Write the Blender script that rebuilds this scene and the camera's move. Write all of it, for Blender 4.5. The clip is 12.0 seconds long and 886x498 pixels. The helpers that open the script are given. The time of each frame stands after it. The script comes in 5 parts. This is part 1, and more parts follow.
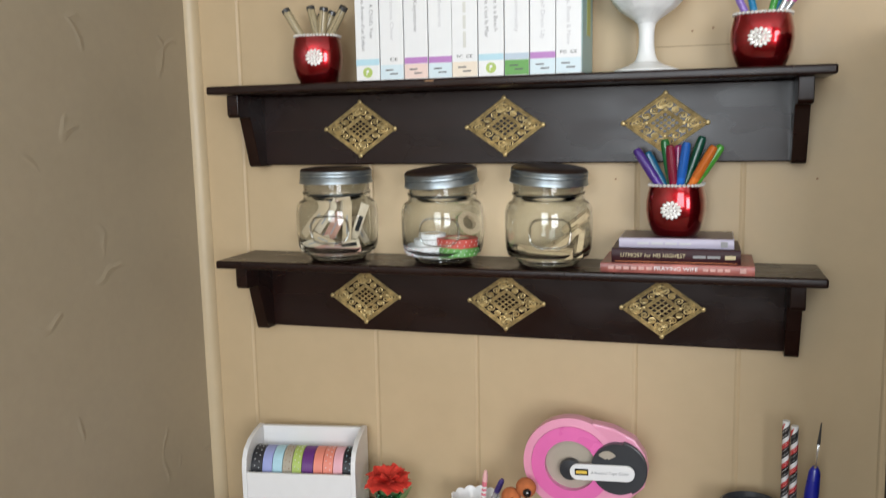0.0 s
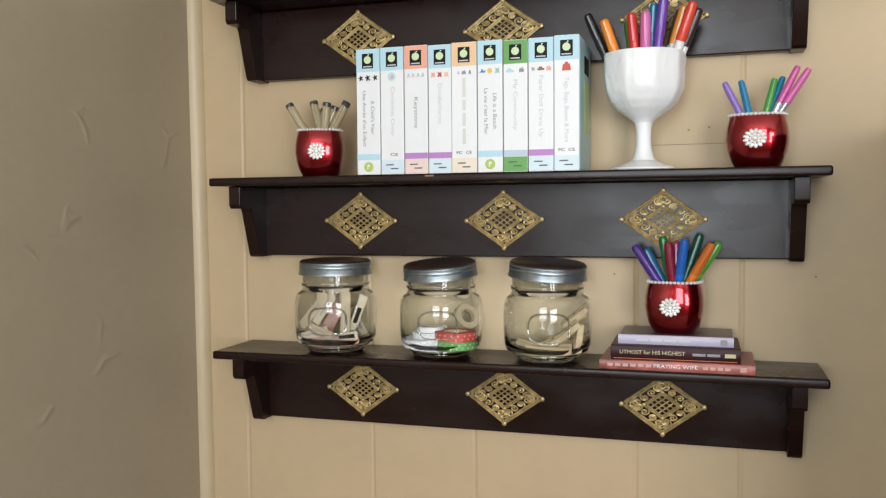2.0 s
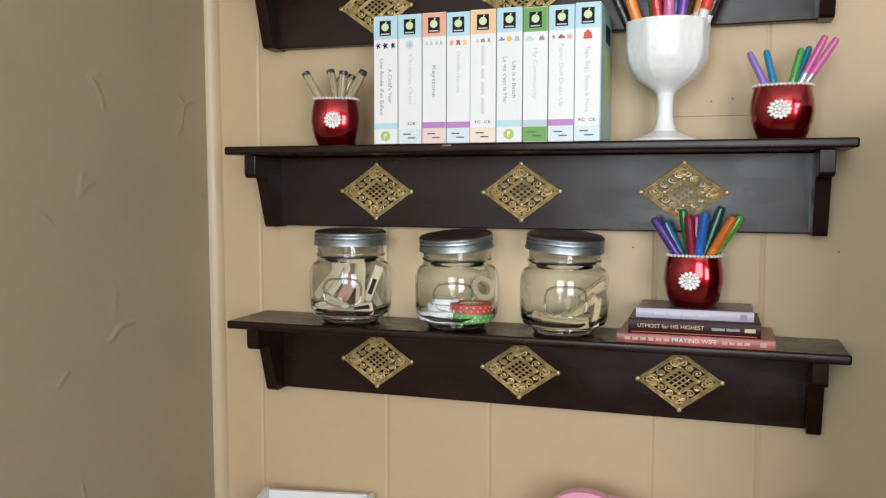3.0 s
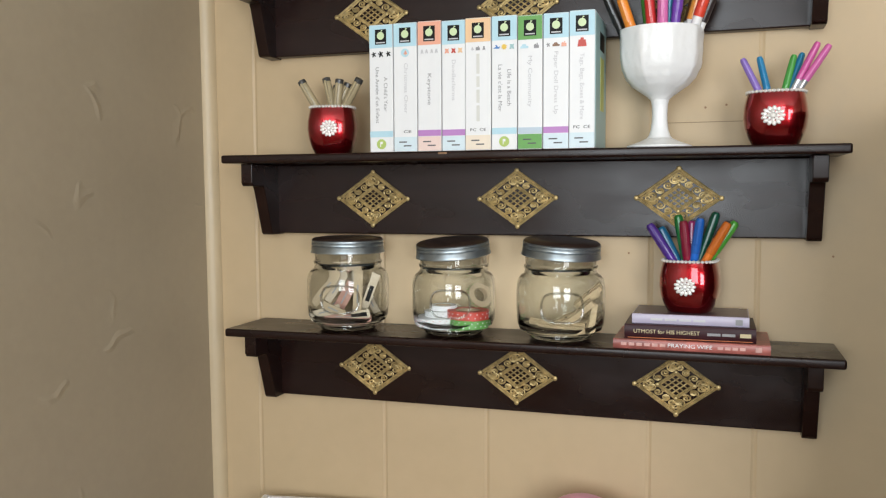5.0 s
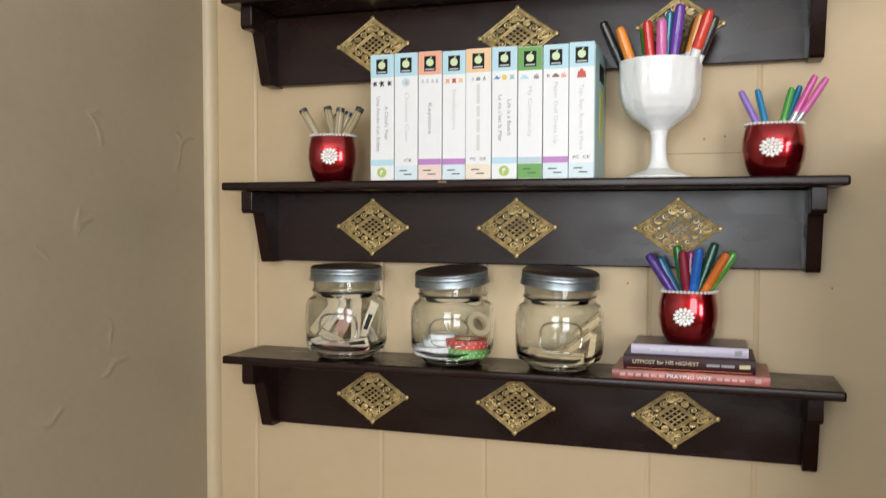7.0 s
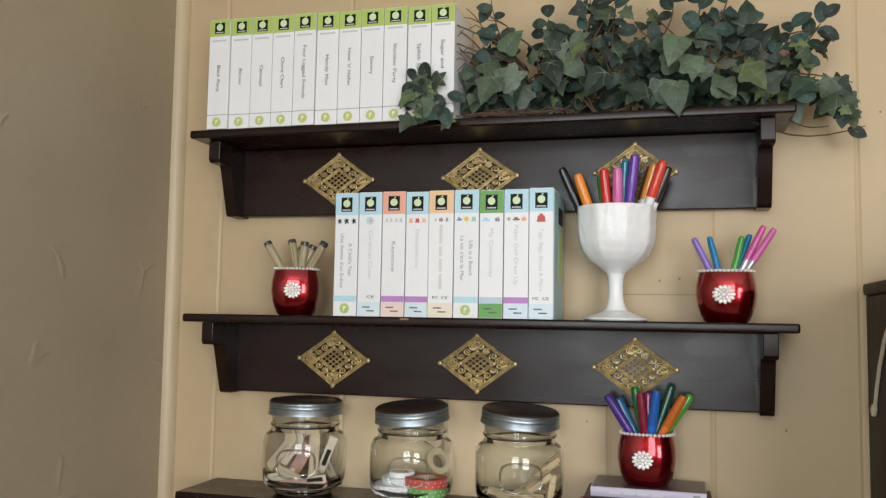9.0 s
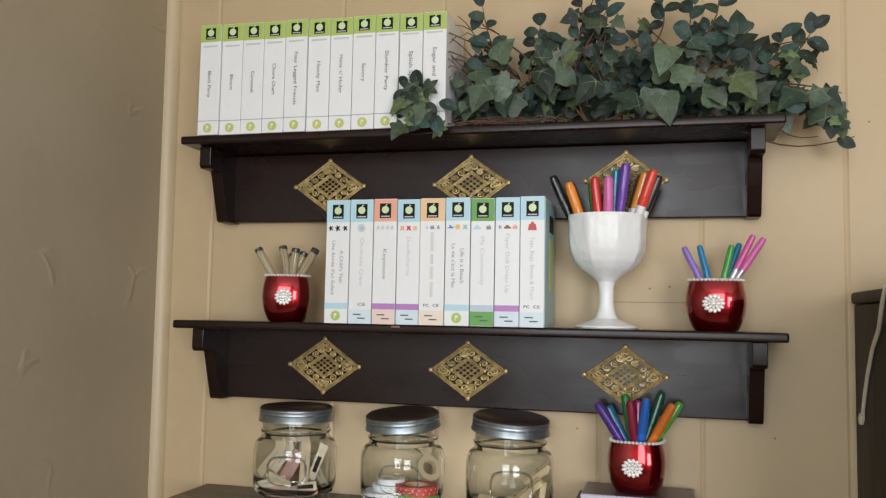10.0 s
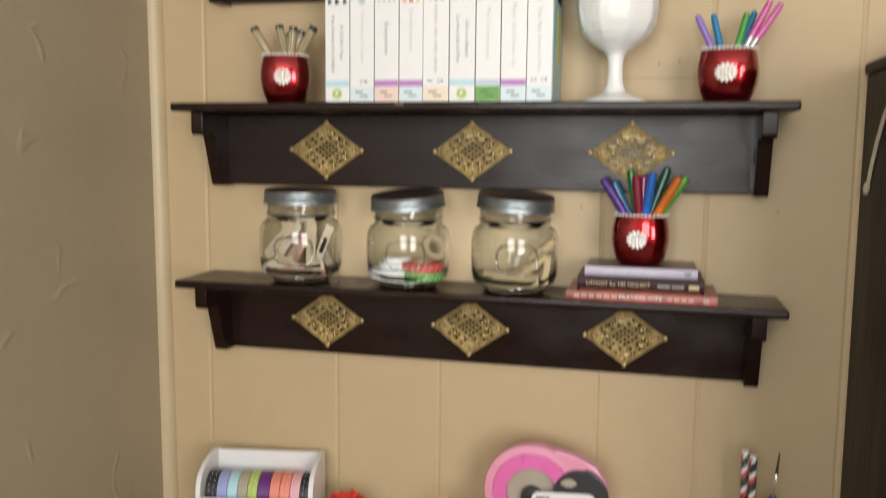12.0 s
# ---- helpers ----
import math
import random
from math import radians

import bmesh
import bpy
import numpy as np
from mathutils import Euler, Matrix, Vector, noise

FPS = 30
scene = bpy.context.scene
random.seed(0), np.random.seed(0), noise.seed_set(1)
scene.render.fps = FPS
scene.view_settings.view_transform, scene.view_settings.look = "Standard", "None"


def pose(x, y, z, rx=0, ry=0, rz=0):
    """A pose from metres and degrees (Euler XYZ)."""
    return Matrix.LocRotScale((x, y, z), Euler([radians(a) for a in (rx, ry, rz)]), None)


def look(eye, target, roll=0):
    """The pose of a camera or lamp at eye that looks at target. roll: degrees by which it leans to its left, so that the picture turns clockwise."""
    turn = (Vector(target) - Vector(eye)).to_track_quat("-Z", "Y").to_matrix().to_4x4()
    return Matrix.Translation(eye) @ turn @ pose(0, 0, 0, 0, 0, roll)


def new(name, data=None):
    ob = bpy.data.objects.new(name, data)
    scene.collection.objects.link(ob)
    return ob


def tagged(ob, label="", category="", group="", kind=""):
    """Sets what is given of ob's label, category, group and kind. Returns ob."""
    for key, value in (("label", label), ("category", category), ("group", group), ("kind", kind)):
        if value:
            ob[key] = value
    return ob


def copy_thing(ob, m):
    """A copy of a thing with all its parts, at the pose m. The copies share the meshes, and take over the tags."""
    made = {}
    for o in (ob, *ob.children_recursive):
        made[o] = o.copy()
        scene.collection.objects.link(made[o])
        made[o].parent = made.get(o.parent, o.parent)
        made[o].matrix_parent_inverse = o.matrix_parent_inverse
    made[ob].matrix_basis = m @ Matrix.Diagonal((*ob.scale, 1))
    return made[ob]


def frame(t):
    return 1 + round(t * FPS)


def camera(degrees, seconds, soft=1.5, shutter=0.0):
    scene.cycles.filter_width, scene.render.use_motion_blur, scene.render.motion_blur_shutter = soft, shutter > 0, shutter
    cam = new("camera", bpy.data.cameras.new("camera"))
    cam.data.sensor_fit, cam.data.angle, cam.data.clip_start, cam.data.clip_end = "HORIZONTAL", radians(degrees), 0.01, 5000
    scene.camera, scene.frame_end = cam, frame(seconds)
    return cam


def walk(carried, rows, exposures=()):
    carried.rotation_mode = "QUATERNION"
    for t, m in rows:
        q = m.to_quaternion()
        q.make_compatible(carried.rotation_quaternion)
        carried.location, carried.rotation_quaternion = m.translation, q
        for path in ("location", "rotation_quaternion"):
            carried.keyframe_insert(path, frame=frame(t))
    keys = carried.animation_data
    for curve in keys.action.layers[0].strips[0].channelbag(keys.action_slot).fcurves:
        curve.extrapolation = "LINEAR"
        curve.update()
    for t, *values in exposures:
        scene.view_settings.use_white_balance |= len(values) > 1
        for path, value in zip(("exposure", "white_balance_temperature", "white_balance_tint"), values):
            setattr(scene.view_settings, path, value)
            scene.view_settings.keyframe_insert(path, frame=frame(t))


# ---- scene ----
cam = camera(54.8, 12.0, soft=1.25, shutter=0.5)
PATH = [
    (0, (0.298, -1.33, 1.38), (-0.284, 0.563, 1.103), -1.1),
    (0.2, (0.311, -1.32, 1.359), (-0.298, 0.566, 1.089), -0.9),
    (0.5, (0.328, -1.313, 1.369), (-0.308, 0.574, 1.193), -1.2),
    (1, (0.308, -1.326, 1.393), (-0.286, 0.581, 1.29), -1.2),
    (1.5, (0.3, -1.328, 1.396), (-0.288, 0.582, 1.327), -0.4),
    (2, (0.302, -1.325, 1.403), (-0.287, 0.584, 1.307), -0.5),
    (2.5, (0.296, -1.324, 1.396), (-0.296, 0.583, 1.283), 0.0),
    (3, (0.294, -1.315, 1.388), (-0.324, 0.582, 1.247), 0.1),
    (5, (0.297, -1.319, 1.397), (-0.316, 0.58, 1.259), -0.3),
    (5.5, (0.292, -1.32, 1.397), (-0.318, 0.58, 1.267), -0.2),
    (6, (0.292, -1.32, 1.396), (-0.332, 0.576, 1.266), -0.2),
    (6.5, (0.292, -1.321, 1.396), (-0.336, 0.573, 1.272), -0.1),
    (7, (0.296, -1.32, 1.393), (-0.314, 0.583, 1.328), 0.2),
    (7.5, (0.298, -1.321, 1.413), (-0.285, 0.591, 1.461), 1.2),
    (7.7, (0.3, -1.323, 1.412), (-0.269, 0.592, 1.5), 1.0),
    (9.3, (0.299, -1.34, 1.464), (-0.21, 0.587, 1.629), 0.8),
    (9.5, (0.288, -1.343, 1.469), (-0.21, 0.587, 1.63), 0.6),
    (10, (0.298, -1.338, 1.467), (-0.204, 0.591, 1.624), 1.1),
    (10.5, (0.292, -1.337, 1.458), (-0.198, 0.6, 1.561), 1.3),
    (11, (0.294, -1.327, 1.436), (-0.212, 0.607, 1.495), 1.2),
    (11.5, (0.276, -1.335, 1.43), (-0.204, 0.606, 1.387), 0.9),
    (12, (0.274, -1.329, 1.383), (-0.198, 0.601, 1.156), 0.6),
]
walk(cam, [(t, look(eye, target, roll)) for t, eye, target, roll in PATH],
     [(0, 0.02, 6320, 10), (3.2, 0.02, 6320, 10), (5.5, 0.02, 6400, 10), (7.5, 0.03, 6480, 11), (9.5, -0.25, 6460, 11), (11, -0.25, 6520, 11), (12, 0.0, 6960, 12)])

# ---- light: daylight from two windows behind the camera ----
world = bpy.data.worlds.new("world")
scene.world = world
world.use_nodes = True
wn = world.node_tree.nodes
sky = wn.new("ShaderNodeTexSky")
sky.sky_type, sky.sun_disc = "NISHITA", False
sky.sun_elevation, sky.sun_rotation = radians(35), radians(40)
world.node_tree.links.new(sky.outputs[0], wn["Background"].inputs[0])
wn["Background"].inputs[1].default_value = 0.1


def window_lamp(name, x, y, z, w, h, watts, colour, target):
    lamp = bpy.data.lights.new(name, "AREA")
    lamp.shape, lamp.size, lamp.size_y, lamp.energy, lamp.color = "RECTANGLE", w, h, watts, colour
    ob = new(name, lamp)
    ob.matrix_world = look((x, y, z), target)
    return ob


window_lamp("daylight_1", 0.10, -2.86, 1.74, 0.86, 1.24, 30, (0.91, 0.97, 1.0), (0.10, 0, 1.74))
window_lamp("daylight_2", 1.5, -2.86, 1.50, 1.0, 1.10, 45, (0.975, 0.98, 1.0), (1.5, 0, 1.50))

# ---- materials ----
def material(name, colour, rough=0.5, metal=0.0, grain=0.0, scale=20.0, bump=0.0, stretch=(1, 1, 1), coat=0.0, vary=0.0, spec=0.5):
    m = bpy.data.materials.new(name)
    m.use_nodes = True
    nt = m.node_tree
    b = nt.nodes["Principled BSDF"]
    b.inputs["Base Color"].default_value = (*colour, 1)
    b.inputs["Roughness"].default_value = rough
    b.inputs["Metallic"].default_value = metal
    b.inputs["Coat Weight"].default_value = coat
    b.inputs["Specular IOR Level"].default_value = spec
    if grain or bump or vary:
        co = nt.nodes.new("ShaderNodeTexCoord")
        mp = nt.nodes.new("ShaderNodeMapping")
        mp.inputs["Scale"].default_value = stretch
        nt.links.new(co.outputs["Object"], mp.inputs[0])
        fine, broad = nt.nodes.new("ShaderNodeTexNoise"), nt.nodes.new("ShaderNodeTexNoise")
        for n, s, d in ((fine, scale, 6), (broad, scale * 0.12, 3)):
            n.inputs["Scale"].default_value, n.inputs["Detail"].default_value = s, d
            nt.links.new(mp.outputs[0], n.inputs["Vector"])
        add = nt.nodes.new("ShaderNodeMath")
        add.operation = "ADD"
        nt.links.new(fine.outputs[0], add.inputs[0])
        nt.links.new(broad.outputs[0], add.inputs[1])
        ramp = nt.nodes.new("ShaderNodeMapRange")
        ramp.inputs["From Min"].default_value, ramp.inputs["From Max"].default_value = 0.6, 1.4
        ramp.inputs["To Min"].default_value, ramp.inputs["To Max"].default_value = 1 - grain, 1 + grain
        nt.links.new(add.outputs[0], ramp.inputs[0])
        last = ramp.outputs[0]
        if vary:
            oi = nt.nodes.new("ShaderNodeObjectInfo")
            r2 = nt.nodes.new("ShaderNodeMapRange")
            r2.inputs["To Min"].default_value, r2.inputs["To Max"].default_value = 1 - vary, 1 + vary
            nt.links.new(oi.outputs["Random"], r2.inputs[0])
            mul = nt.nodes.new("ShaderNodeMath")
            mul.operation = "MULTIPLY"
            nt.links.new(last, mul.inputs[0])
            nt.links.new(r2.outputs[0], mul.inputs[1])
            last = mul.outputs[0]
        hsv = nt.nodes.new("ShaderNodeHueSaturation")
        hsv.inputs["Color"].default_value = (*colour, 1)
        nt.links.new(last, hsv.inputs["Value"])
        nt.links.new(hsv.outputs[0], b.inputs["Base Color"])
        rr = nt.nodes.new("ShaderNodeMapRange")
        rr.inputs["From Min"].default_value, rr.inputs["From Max"].default_value = 0.6, 1.4
        rr.inputs["To Min"].default_value, rr.inputs["To Max"].default_value = rough * 0.85, min(1, rough * 1.2)
        nt.links.new(add.outputs[0], rr.inputs[0])
        nt.links.new(rr.outputs[0], b.inputs["Roughness"])
        if bump:
            bp = nt.nodes.new("ShaderNodeBump")
            bp.inputs["Strength"].default_value, bp.inputs["Distance"].default_value = min(1, bump), 0.002
            nt.links.new(fine.outputs[0], bp.inputs["Height"])
            nt.links.new(bp.outputs[0], b.inputs["Normal"])
    return m


def plaster(name, colour):
    """Taupe wall paint over skip-trowelled plaster: fine grain and scattered curved ridges."""
    m = material(name, colour, 0.45, grain=0.05, scale=60, bump=0.15)
    nt = m.node_tree
    b = nt.nodes["Principled BSDF"]
    co = nt.nodes.new("ShaderNodeTexCoord")
    warp = nt.nodes.new("ShaderNodeTexNoise")
    warp.inputs["Scale"].default_value = 5
    mix = nt.nodes.new("ShaderNodeMixRGB")
    mix.inputs[0].default_value = 0.25
    nt.links.new(co.outputs["Object"], warp.inputs["Vector"])
    nt.links.new(co.outputs["Object"], mix.inputs[1])
    nt.links.new(warp.outputs["Color"], mix.inputs[2])
    cell = nt.nodes.new("ShaderNodeTexVoronoi")
    cell.feature = "DISTANCE_TO_EDGE"
    cell.inputs["Scale"].default_value = 5.5
    nt.links.new(mix.outputs[0], cell.inputs["Vector"])
    ridge = nt.nodes.new("ShaderNodeMapRange")
    ridge.inputs["From Max"].default_value = 0.03
    ridge.inputs["To Min"].default_value, ridge.inputs["To Max"].default_value = 1, 0
    nt.links.new(cell.outputs["Distance"], ridge.inputs[0])
    gate = nt.nodes.new("ShaderNodeTexNoise")
    gate.inputs["Scale"].default_value = 9
    nt.links.new(co.outputs["Object"], gate.inputs["Vector"])
    g2 = nt.nodes.new("ShaderNodeMapRange")
    g2.inputs["From Min"].default_value, g2.inputs["From Max"].default_value = 0.575, 0.63
    nt.links.new(gate.outputs[0], g2.inputs[0])
    mul = nt.nodes.new("ShaderNodeMath")
    mul.operation = "MULTIPLY"
    nt.links.new(ridge.outputs[0], mul.inputs[0])
    nt.links.new(g2.outputs[0], mul.inputs[1])
    bp = nt.nodes.new("ShaderNodeBump")
    bp.inputs["Strength"].default_value, bp.inputs["Distance"].default_value = 0.6, 0.0022
    nt.links.new(mul.outputs[0], bp.inputs["Height"])
    old = b.inputs["Normal"].links[0].from_node
    nt.links.new(old.outputs[0], bp.inputs["Normal"])
    nt.links.new(bp.outputs[0], b.inputs["Normal"])
    return m


def satin_wood(name, colour):
    """Brushed-on dark stain under satin lacquer: streaky grain, uneven gloss, slightly wavy film."""
    m = material(name, colour, 0.3, grain=0.4, scale=26, bump=0.04, stretch=(0.3, 2, 2), vary=0.08, spec=0.34)
    nt = m.node_tree
    b = nt.nodes["Principled BSDF"]
    co = nt.nodes.new("ShaderNodeTexCoord")
    mp = nt.nodes.new("ShaderNodeMapping")
    mp.inputs["Scale"].default_value = (0.6, 1, 1.3)
    nt.links.new(co.outputs["Object"], mp.inputs[0])
    film = nt.nodes.new("ShaderNodeTexNoise")
    film.inputs["Scale"].default_value, film.inputs["Detail"].default_value = 9, 6
    nt.links.new(mp.outputs[0], film.inputs["Vector"])
    gloss = nt.nodes.new("ShaderNodeMapRange")
    gloss.inputs["From Min"].default_value, gloss.inputs["From Max"].default_value = 0.3, 0.7
    gloss.inputs["To Min"].default_value, gloss.inputs["To Max"].default_value = 0.17, 0.40
    nt.links.new(film.outputs[0], gloss.inputs[0])
    nt.links.new(gloss.outputs[0], b.inputs["Roughness"])
    wavy = nt.nodes.new("ShaderNodeBump")
    wavy.inputs["Strength"].default_value, wavy.inputs["Distance"].default_value = 0.10, 0.003
    nt.links.new(film.outputs[0], wavy.inputs["Height"])
    nt.links.new(b.inputs["Normal"].links[0].from_node.outputs[0], wavy.inputs["Normal"])
    nt.links.new(wavy.outputs[0], b.inputs["Normal"])
    return m


def glass(name, colour=(1, 1, 1), rough=0.0):
    m = bpy.data.materials.new(name)
    m.use_nodes = True
    b = m.node_tree.nodes["Principled BSDF"]
    b.inputs["Base Color"].default_value = (*colour, 1)
    b.inputs["Transmission Weight"].default_value = 1
    b.inputs["Roughness"].default_value = rough
    b.inputs["IOR"].default_value = 1.48
    return m


WALL = material("beige_panel_paint", (0.545, 0.411, 0.246), 0.5, grain=0.04, scale=30, bump=0.12, vary=0.02)
TRIM = material("beige_trim_paint", (0.56, 0.45, 0.29), 0.4, grain=0.04, scale=40, bump=0.1)
TAUPE = plaster("taupe_plaster", (0.388, 0.328, 0.235))
WOOD = satin_wood("espresso_wood", (0.0130, 0.0043, 0.0030))
CABINET = material("dark_cabinet_wood", (0.012, 0.006, 0.0045), 0.5, grain=0.3, scale=30, bump=0.05, stretch=(3, 3, 0.3), spec=0.25)
PAPER = material("white_card", (0.815, 0.825, 0.835), 0.4, grain=0.02, scale=60, vary=0.015)
CEILING = material("ceiling_paint", (0.75, 0.72, 0.66), 0.8, grain=0.03, scale=50, bump=0.2)
FLOOR = material("carpet", (0.28, 0.22, 0.16), 0.95, grain=0.2, scale=300, bump=0.6)
DESK = material("desk_wood", (0.20, 0.11, 0.06), 0.4, grain=0.3, scale=25, bump=0.05, stretch=(0.3, 3, 3))


# ---- building helpers ----
def part(name, bm, mat, parent=None, label="", smooth=True):
    me = bpy.data.meshes.new(name)
    bm.normal_update()
    if smooth:
        for f in bm.faces:
            f.smooth = True
        for e in bm.edges:
            if len(e.link_faces) != 2 or e.calc_face_angle(0) > radians(40):
                e.smooth = False
            elif e.calc_face_angle(0) > radians(12):
                small, large = sorted(f.calc_area() for f in e.link_faces)
                e.smooth = large < 6 * small
    bm.to_mesh(me)
    bm.free()
    me.materials.append(mat)
    ob = new(name, me)
    if parent is not None:
        ob.parent = parent
    if label:
        ob["label"] = label
    return ob


def empty(name, m, label, category, group="", kind=""):
    ob = new(name)
    ob.empty_display_size = 0.02
    ob.matrix_world = m
    return tagged(ob, label, category, group, kind)


def add_box(bm, x0, x1, y0, y1, z0, z1, bevel=0.0, seg=2):
    r = bmesh.ops.create_cube(bm, size=1.0)
    vs = r["verts"]
    for v in vs:
        v.co = Vector(((x0 + x1) / 2 + v.co.x * (x1 - x0), (y0 + y1) / 2 + v.co.y * (y1 - y0), (z0 + z1) / 2 + v.co.z * (z1 - z0)))
    if bevel:
        es = list({e for v in vs for e in v.link_edges})
        bmesh.ops.bevel(bm, geom=es, offset=bevel, segments=seg, affect="EDGES", profile=0.5)
    return bm


def box(x0, x1, y0, y1, z0, z1, bevel=0.0, seg=2):
    return add_box(bmesh.new(), x0, x1, y0, y1, z0, z1, bevel, seg)


def slab(points, a0, a1, axis="x", bevel=0.0):
    """A board whose outline is points in the other two axes, from a0 to a1 along axis."""
    bm = bmesh.new()

    def at(a, p):
        return {"x": (a, p[0], p[1]), "y": (p[0], a, p[1]), "z": (p[0], p[1], a)}[axis]

    lo, hi = [bm.verts.new(at(a0, p)) for p in points], [bm.verts.new(at(a1, p)) for p in points]
    n = len(points)
    bm.faces.new(lo)
    bm.faces.new(hi[::-1])
    for i in range(n):
        bm.faces.new((lo[i], hi[i], hi[(i + 1) % n], lo[(i + 1) % n]))
    bmesh.ops.recalc_face_normals(bm, faces=bm.faces)
    if bevel:
        bmesh.ops.bevel(bm, geom=list(bm.edges), offset=bevel, segments=2, affect="EDGES", profile=0.5)
    return bm


def lathe(profile, seg=48, shape=None, closed=False):
    """Turns (radius, z) rows round z; shape(angle, z) scales the radius."""
    bm = bmesh.new()
    rings = []
    for r, z in profile:
        if r < 1e-6:
            rings.append([bm.verts.new((0, 0, z))])
            continue
        ring = []
        for i in range(seg):
            a = 2 * math.pi * i / seg
            k = r * (shape(a, z) if shape else 1)
            ring.append(bm.verts.new((k * math.cos(a), k * math.sin(a), z)))
        rings.append(ring)
    if closed:
        rings.append(rings[0])
    for a, b in zip(rings, rings[1:]):
        for i in range(seg):
            j = (i + 1) % seg
            if len(a) == 1 and len(b) == 1:
                continue
            if len(a) == 1:
                bm.faces.new((a[0], b[i], b[j]))
            elif len(b) == 1:
                bm.faces.new((a[i], b[0], a[j]))
            else:
                bm.faces.new((a[i], b[i], b[j], a[j]))
    bmesh.ops.recalc_face_normals(bm, faces=bm.faces)
    return bm


def add_tube(bm, pts, radius, seg=8, caps=True):
    """A round bar through pts; radius may be a list."""
    pts = [Vector(p) for p in pts]
    rad = radius if isinstance(radius, (list, tuple)) else [radius] * len(pts)
    rings, up = [], None
    for i, p in enumerate(pts):
        d = (pts[min(i + 1, len(pts) - 1)] - pts[max(i - 1, 0)]).normalized()
        if up is None:
            up = d.orthogonal().normalized()
        else:
            up = (up - d * up.dot(d)).normalized()
        side = d.cross(up)
        rings.append([bm.verts.new(p + (up * math.cos(2 * math.pi * k / seg) + side * math.sin(2 * math.pi * k / seg)) * rad[i]) for k in range(seg)])
    for a, b in zip(rings, rings[1:]):
        for k in range(seg):
            bm.faces.new((a[k], a[(k + 1) % seg], b[(k + 1) % seg], b[k]))
    if caps:
        bm.faces.new(rings[0][::-1])
        bm.faces.new(rings[-1])
    return bm


def tube(pts, radius, seg=8):
    return add_tube(bmesh.new(), pts, radius, seg)


# ---- the room ----
ZB, ZM, ZT = 1.1762, 1.4535, 1.7482
ROOM_X0, ROOM_X1, ROOM_Y0, ROOM_Z1 = -0.5585, 2.1, -2.8, 2.42
GROOVES = [ROOM_X0, -0.467, -0.232, -0.055, 0.2005, 0.352, 0.553, 0.79, 1.0, 1.2, 1.42, 1.62, 1.84, ROOM_X1]

tagged(part("floor", box(ROOM_X0 - 0.1, ROOM_X1 + 0.1, ROOM_Y0 - 0.1, 0.1, -0.1, 0), FLOOR), "brown carpeted floor", "floor", kind="structure")
tagged(part("ceiling", box(ROOM_X0 - 0.1, ROOM_X1 + 0.1, ROOM_Y0 - 0.1, 0.1, ROOM_Z1, ROOM_Z1 + 0.1), CEILING), "off-white painted ceiling", "ceiling", kind="structure")
wall_north = tagged(part("wall_north", box(ROOM_X0 - 0.1, ROOM_X1, 0.0, 0.1, 0, ROOM_Z1), WALL), "beige painted wood panelling with vertical grooves", "wall", kind="structure")
tagged(part("wall_west", box(ROOM_X0 - 0.1, ROOM_X0, ROOM_Y0, 0.0, 0, ROOM_Z1), TAUPE), "taupe painted wall of hand-trowelled plaster", "wall", kind="structure")
tagged(part("wall_east", box(ROOM_X1, ROOM_X1 + 0.1, ROOM_Y0, 0.1, 0, ROOM_Z1), TAUPE), "taupe painted wall of hand-trowelled plaster", "wall", kind="structure")
SOUTH = bmesh.new()
for a, b, z0, z1 in ((ROOM_X0 - 0.1, -0.33, 0, ROOM_Z1), (-0.33, 0.53, 0, 1.12), (-0.33, 0.53, 2.36, ROOM_Z1), (0.53, 1.0, 0, ROOM_Z1), (1.0, 2.0, 0, 0.95), (1.0, 2.0, 2.05, ROOM_Z1), (2.0, ROOM_X1 + 0.1, 0, ROOM_Z1)):
    add_box(SOUTH, a, b, ROOM_Y0 - 0.12, ROOM_Y0, z0, z1)
tagged(part("wall_south", SOUTH, TAUPE), "taupe wall with two window openings", "wall", kind="structure")

for a, b in zip(GROOVES, GROOVES[1:]):
    bm = slab([(a, -0.0010), (a + 0.0016, -0.0013), (a + 0.0042, -0.0028), (b - 0.0042, -0.0028), (b - 0.0016, -0.0013), (b, -0.0010), (b, 0.003), (a, 0.003)], 0.001, ROOM_Z1 - 0.001, "z")
    part("panel", bm, WALL, wall_north)
D = 0.019
tagged(part("trim", slab([(ROOM_X0, -0.0023), (ROOM_X0, -D - 0.002)] + [(ROOM_X0 + D * math.sin(a), -0.002 - D * math.cos(a)) for a in (0.25, 0.5, 0.75, 1.0, 1.25, 1.5)] + [(ROOM_X0 + D, -0.0023)], 0, ROOM_Z1, "z"), TRIM),
       "beige painted quarter-round corner moulding", "trim", kind="structure")
# the corner stands slightly out of plumb
for ob in (bpy.data.objects["wall_west"], bpy.data.objects["trim"]):
    for v in ob.data.vertices:
        v.co.x -= 0.006 * (v.co.z - 1.25)


# ---- shelves ----
RAW = material("bare_wood", (0.30, 0.17, 0.09), 0.7)
L, YF = 0.457, -0.130


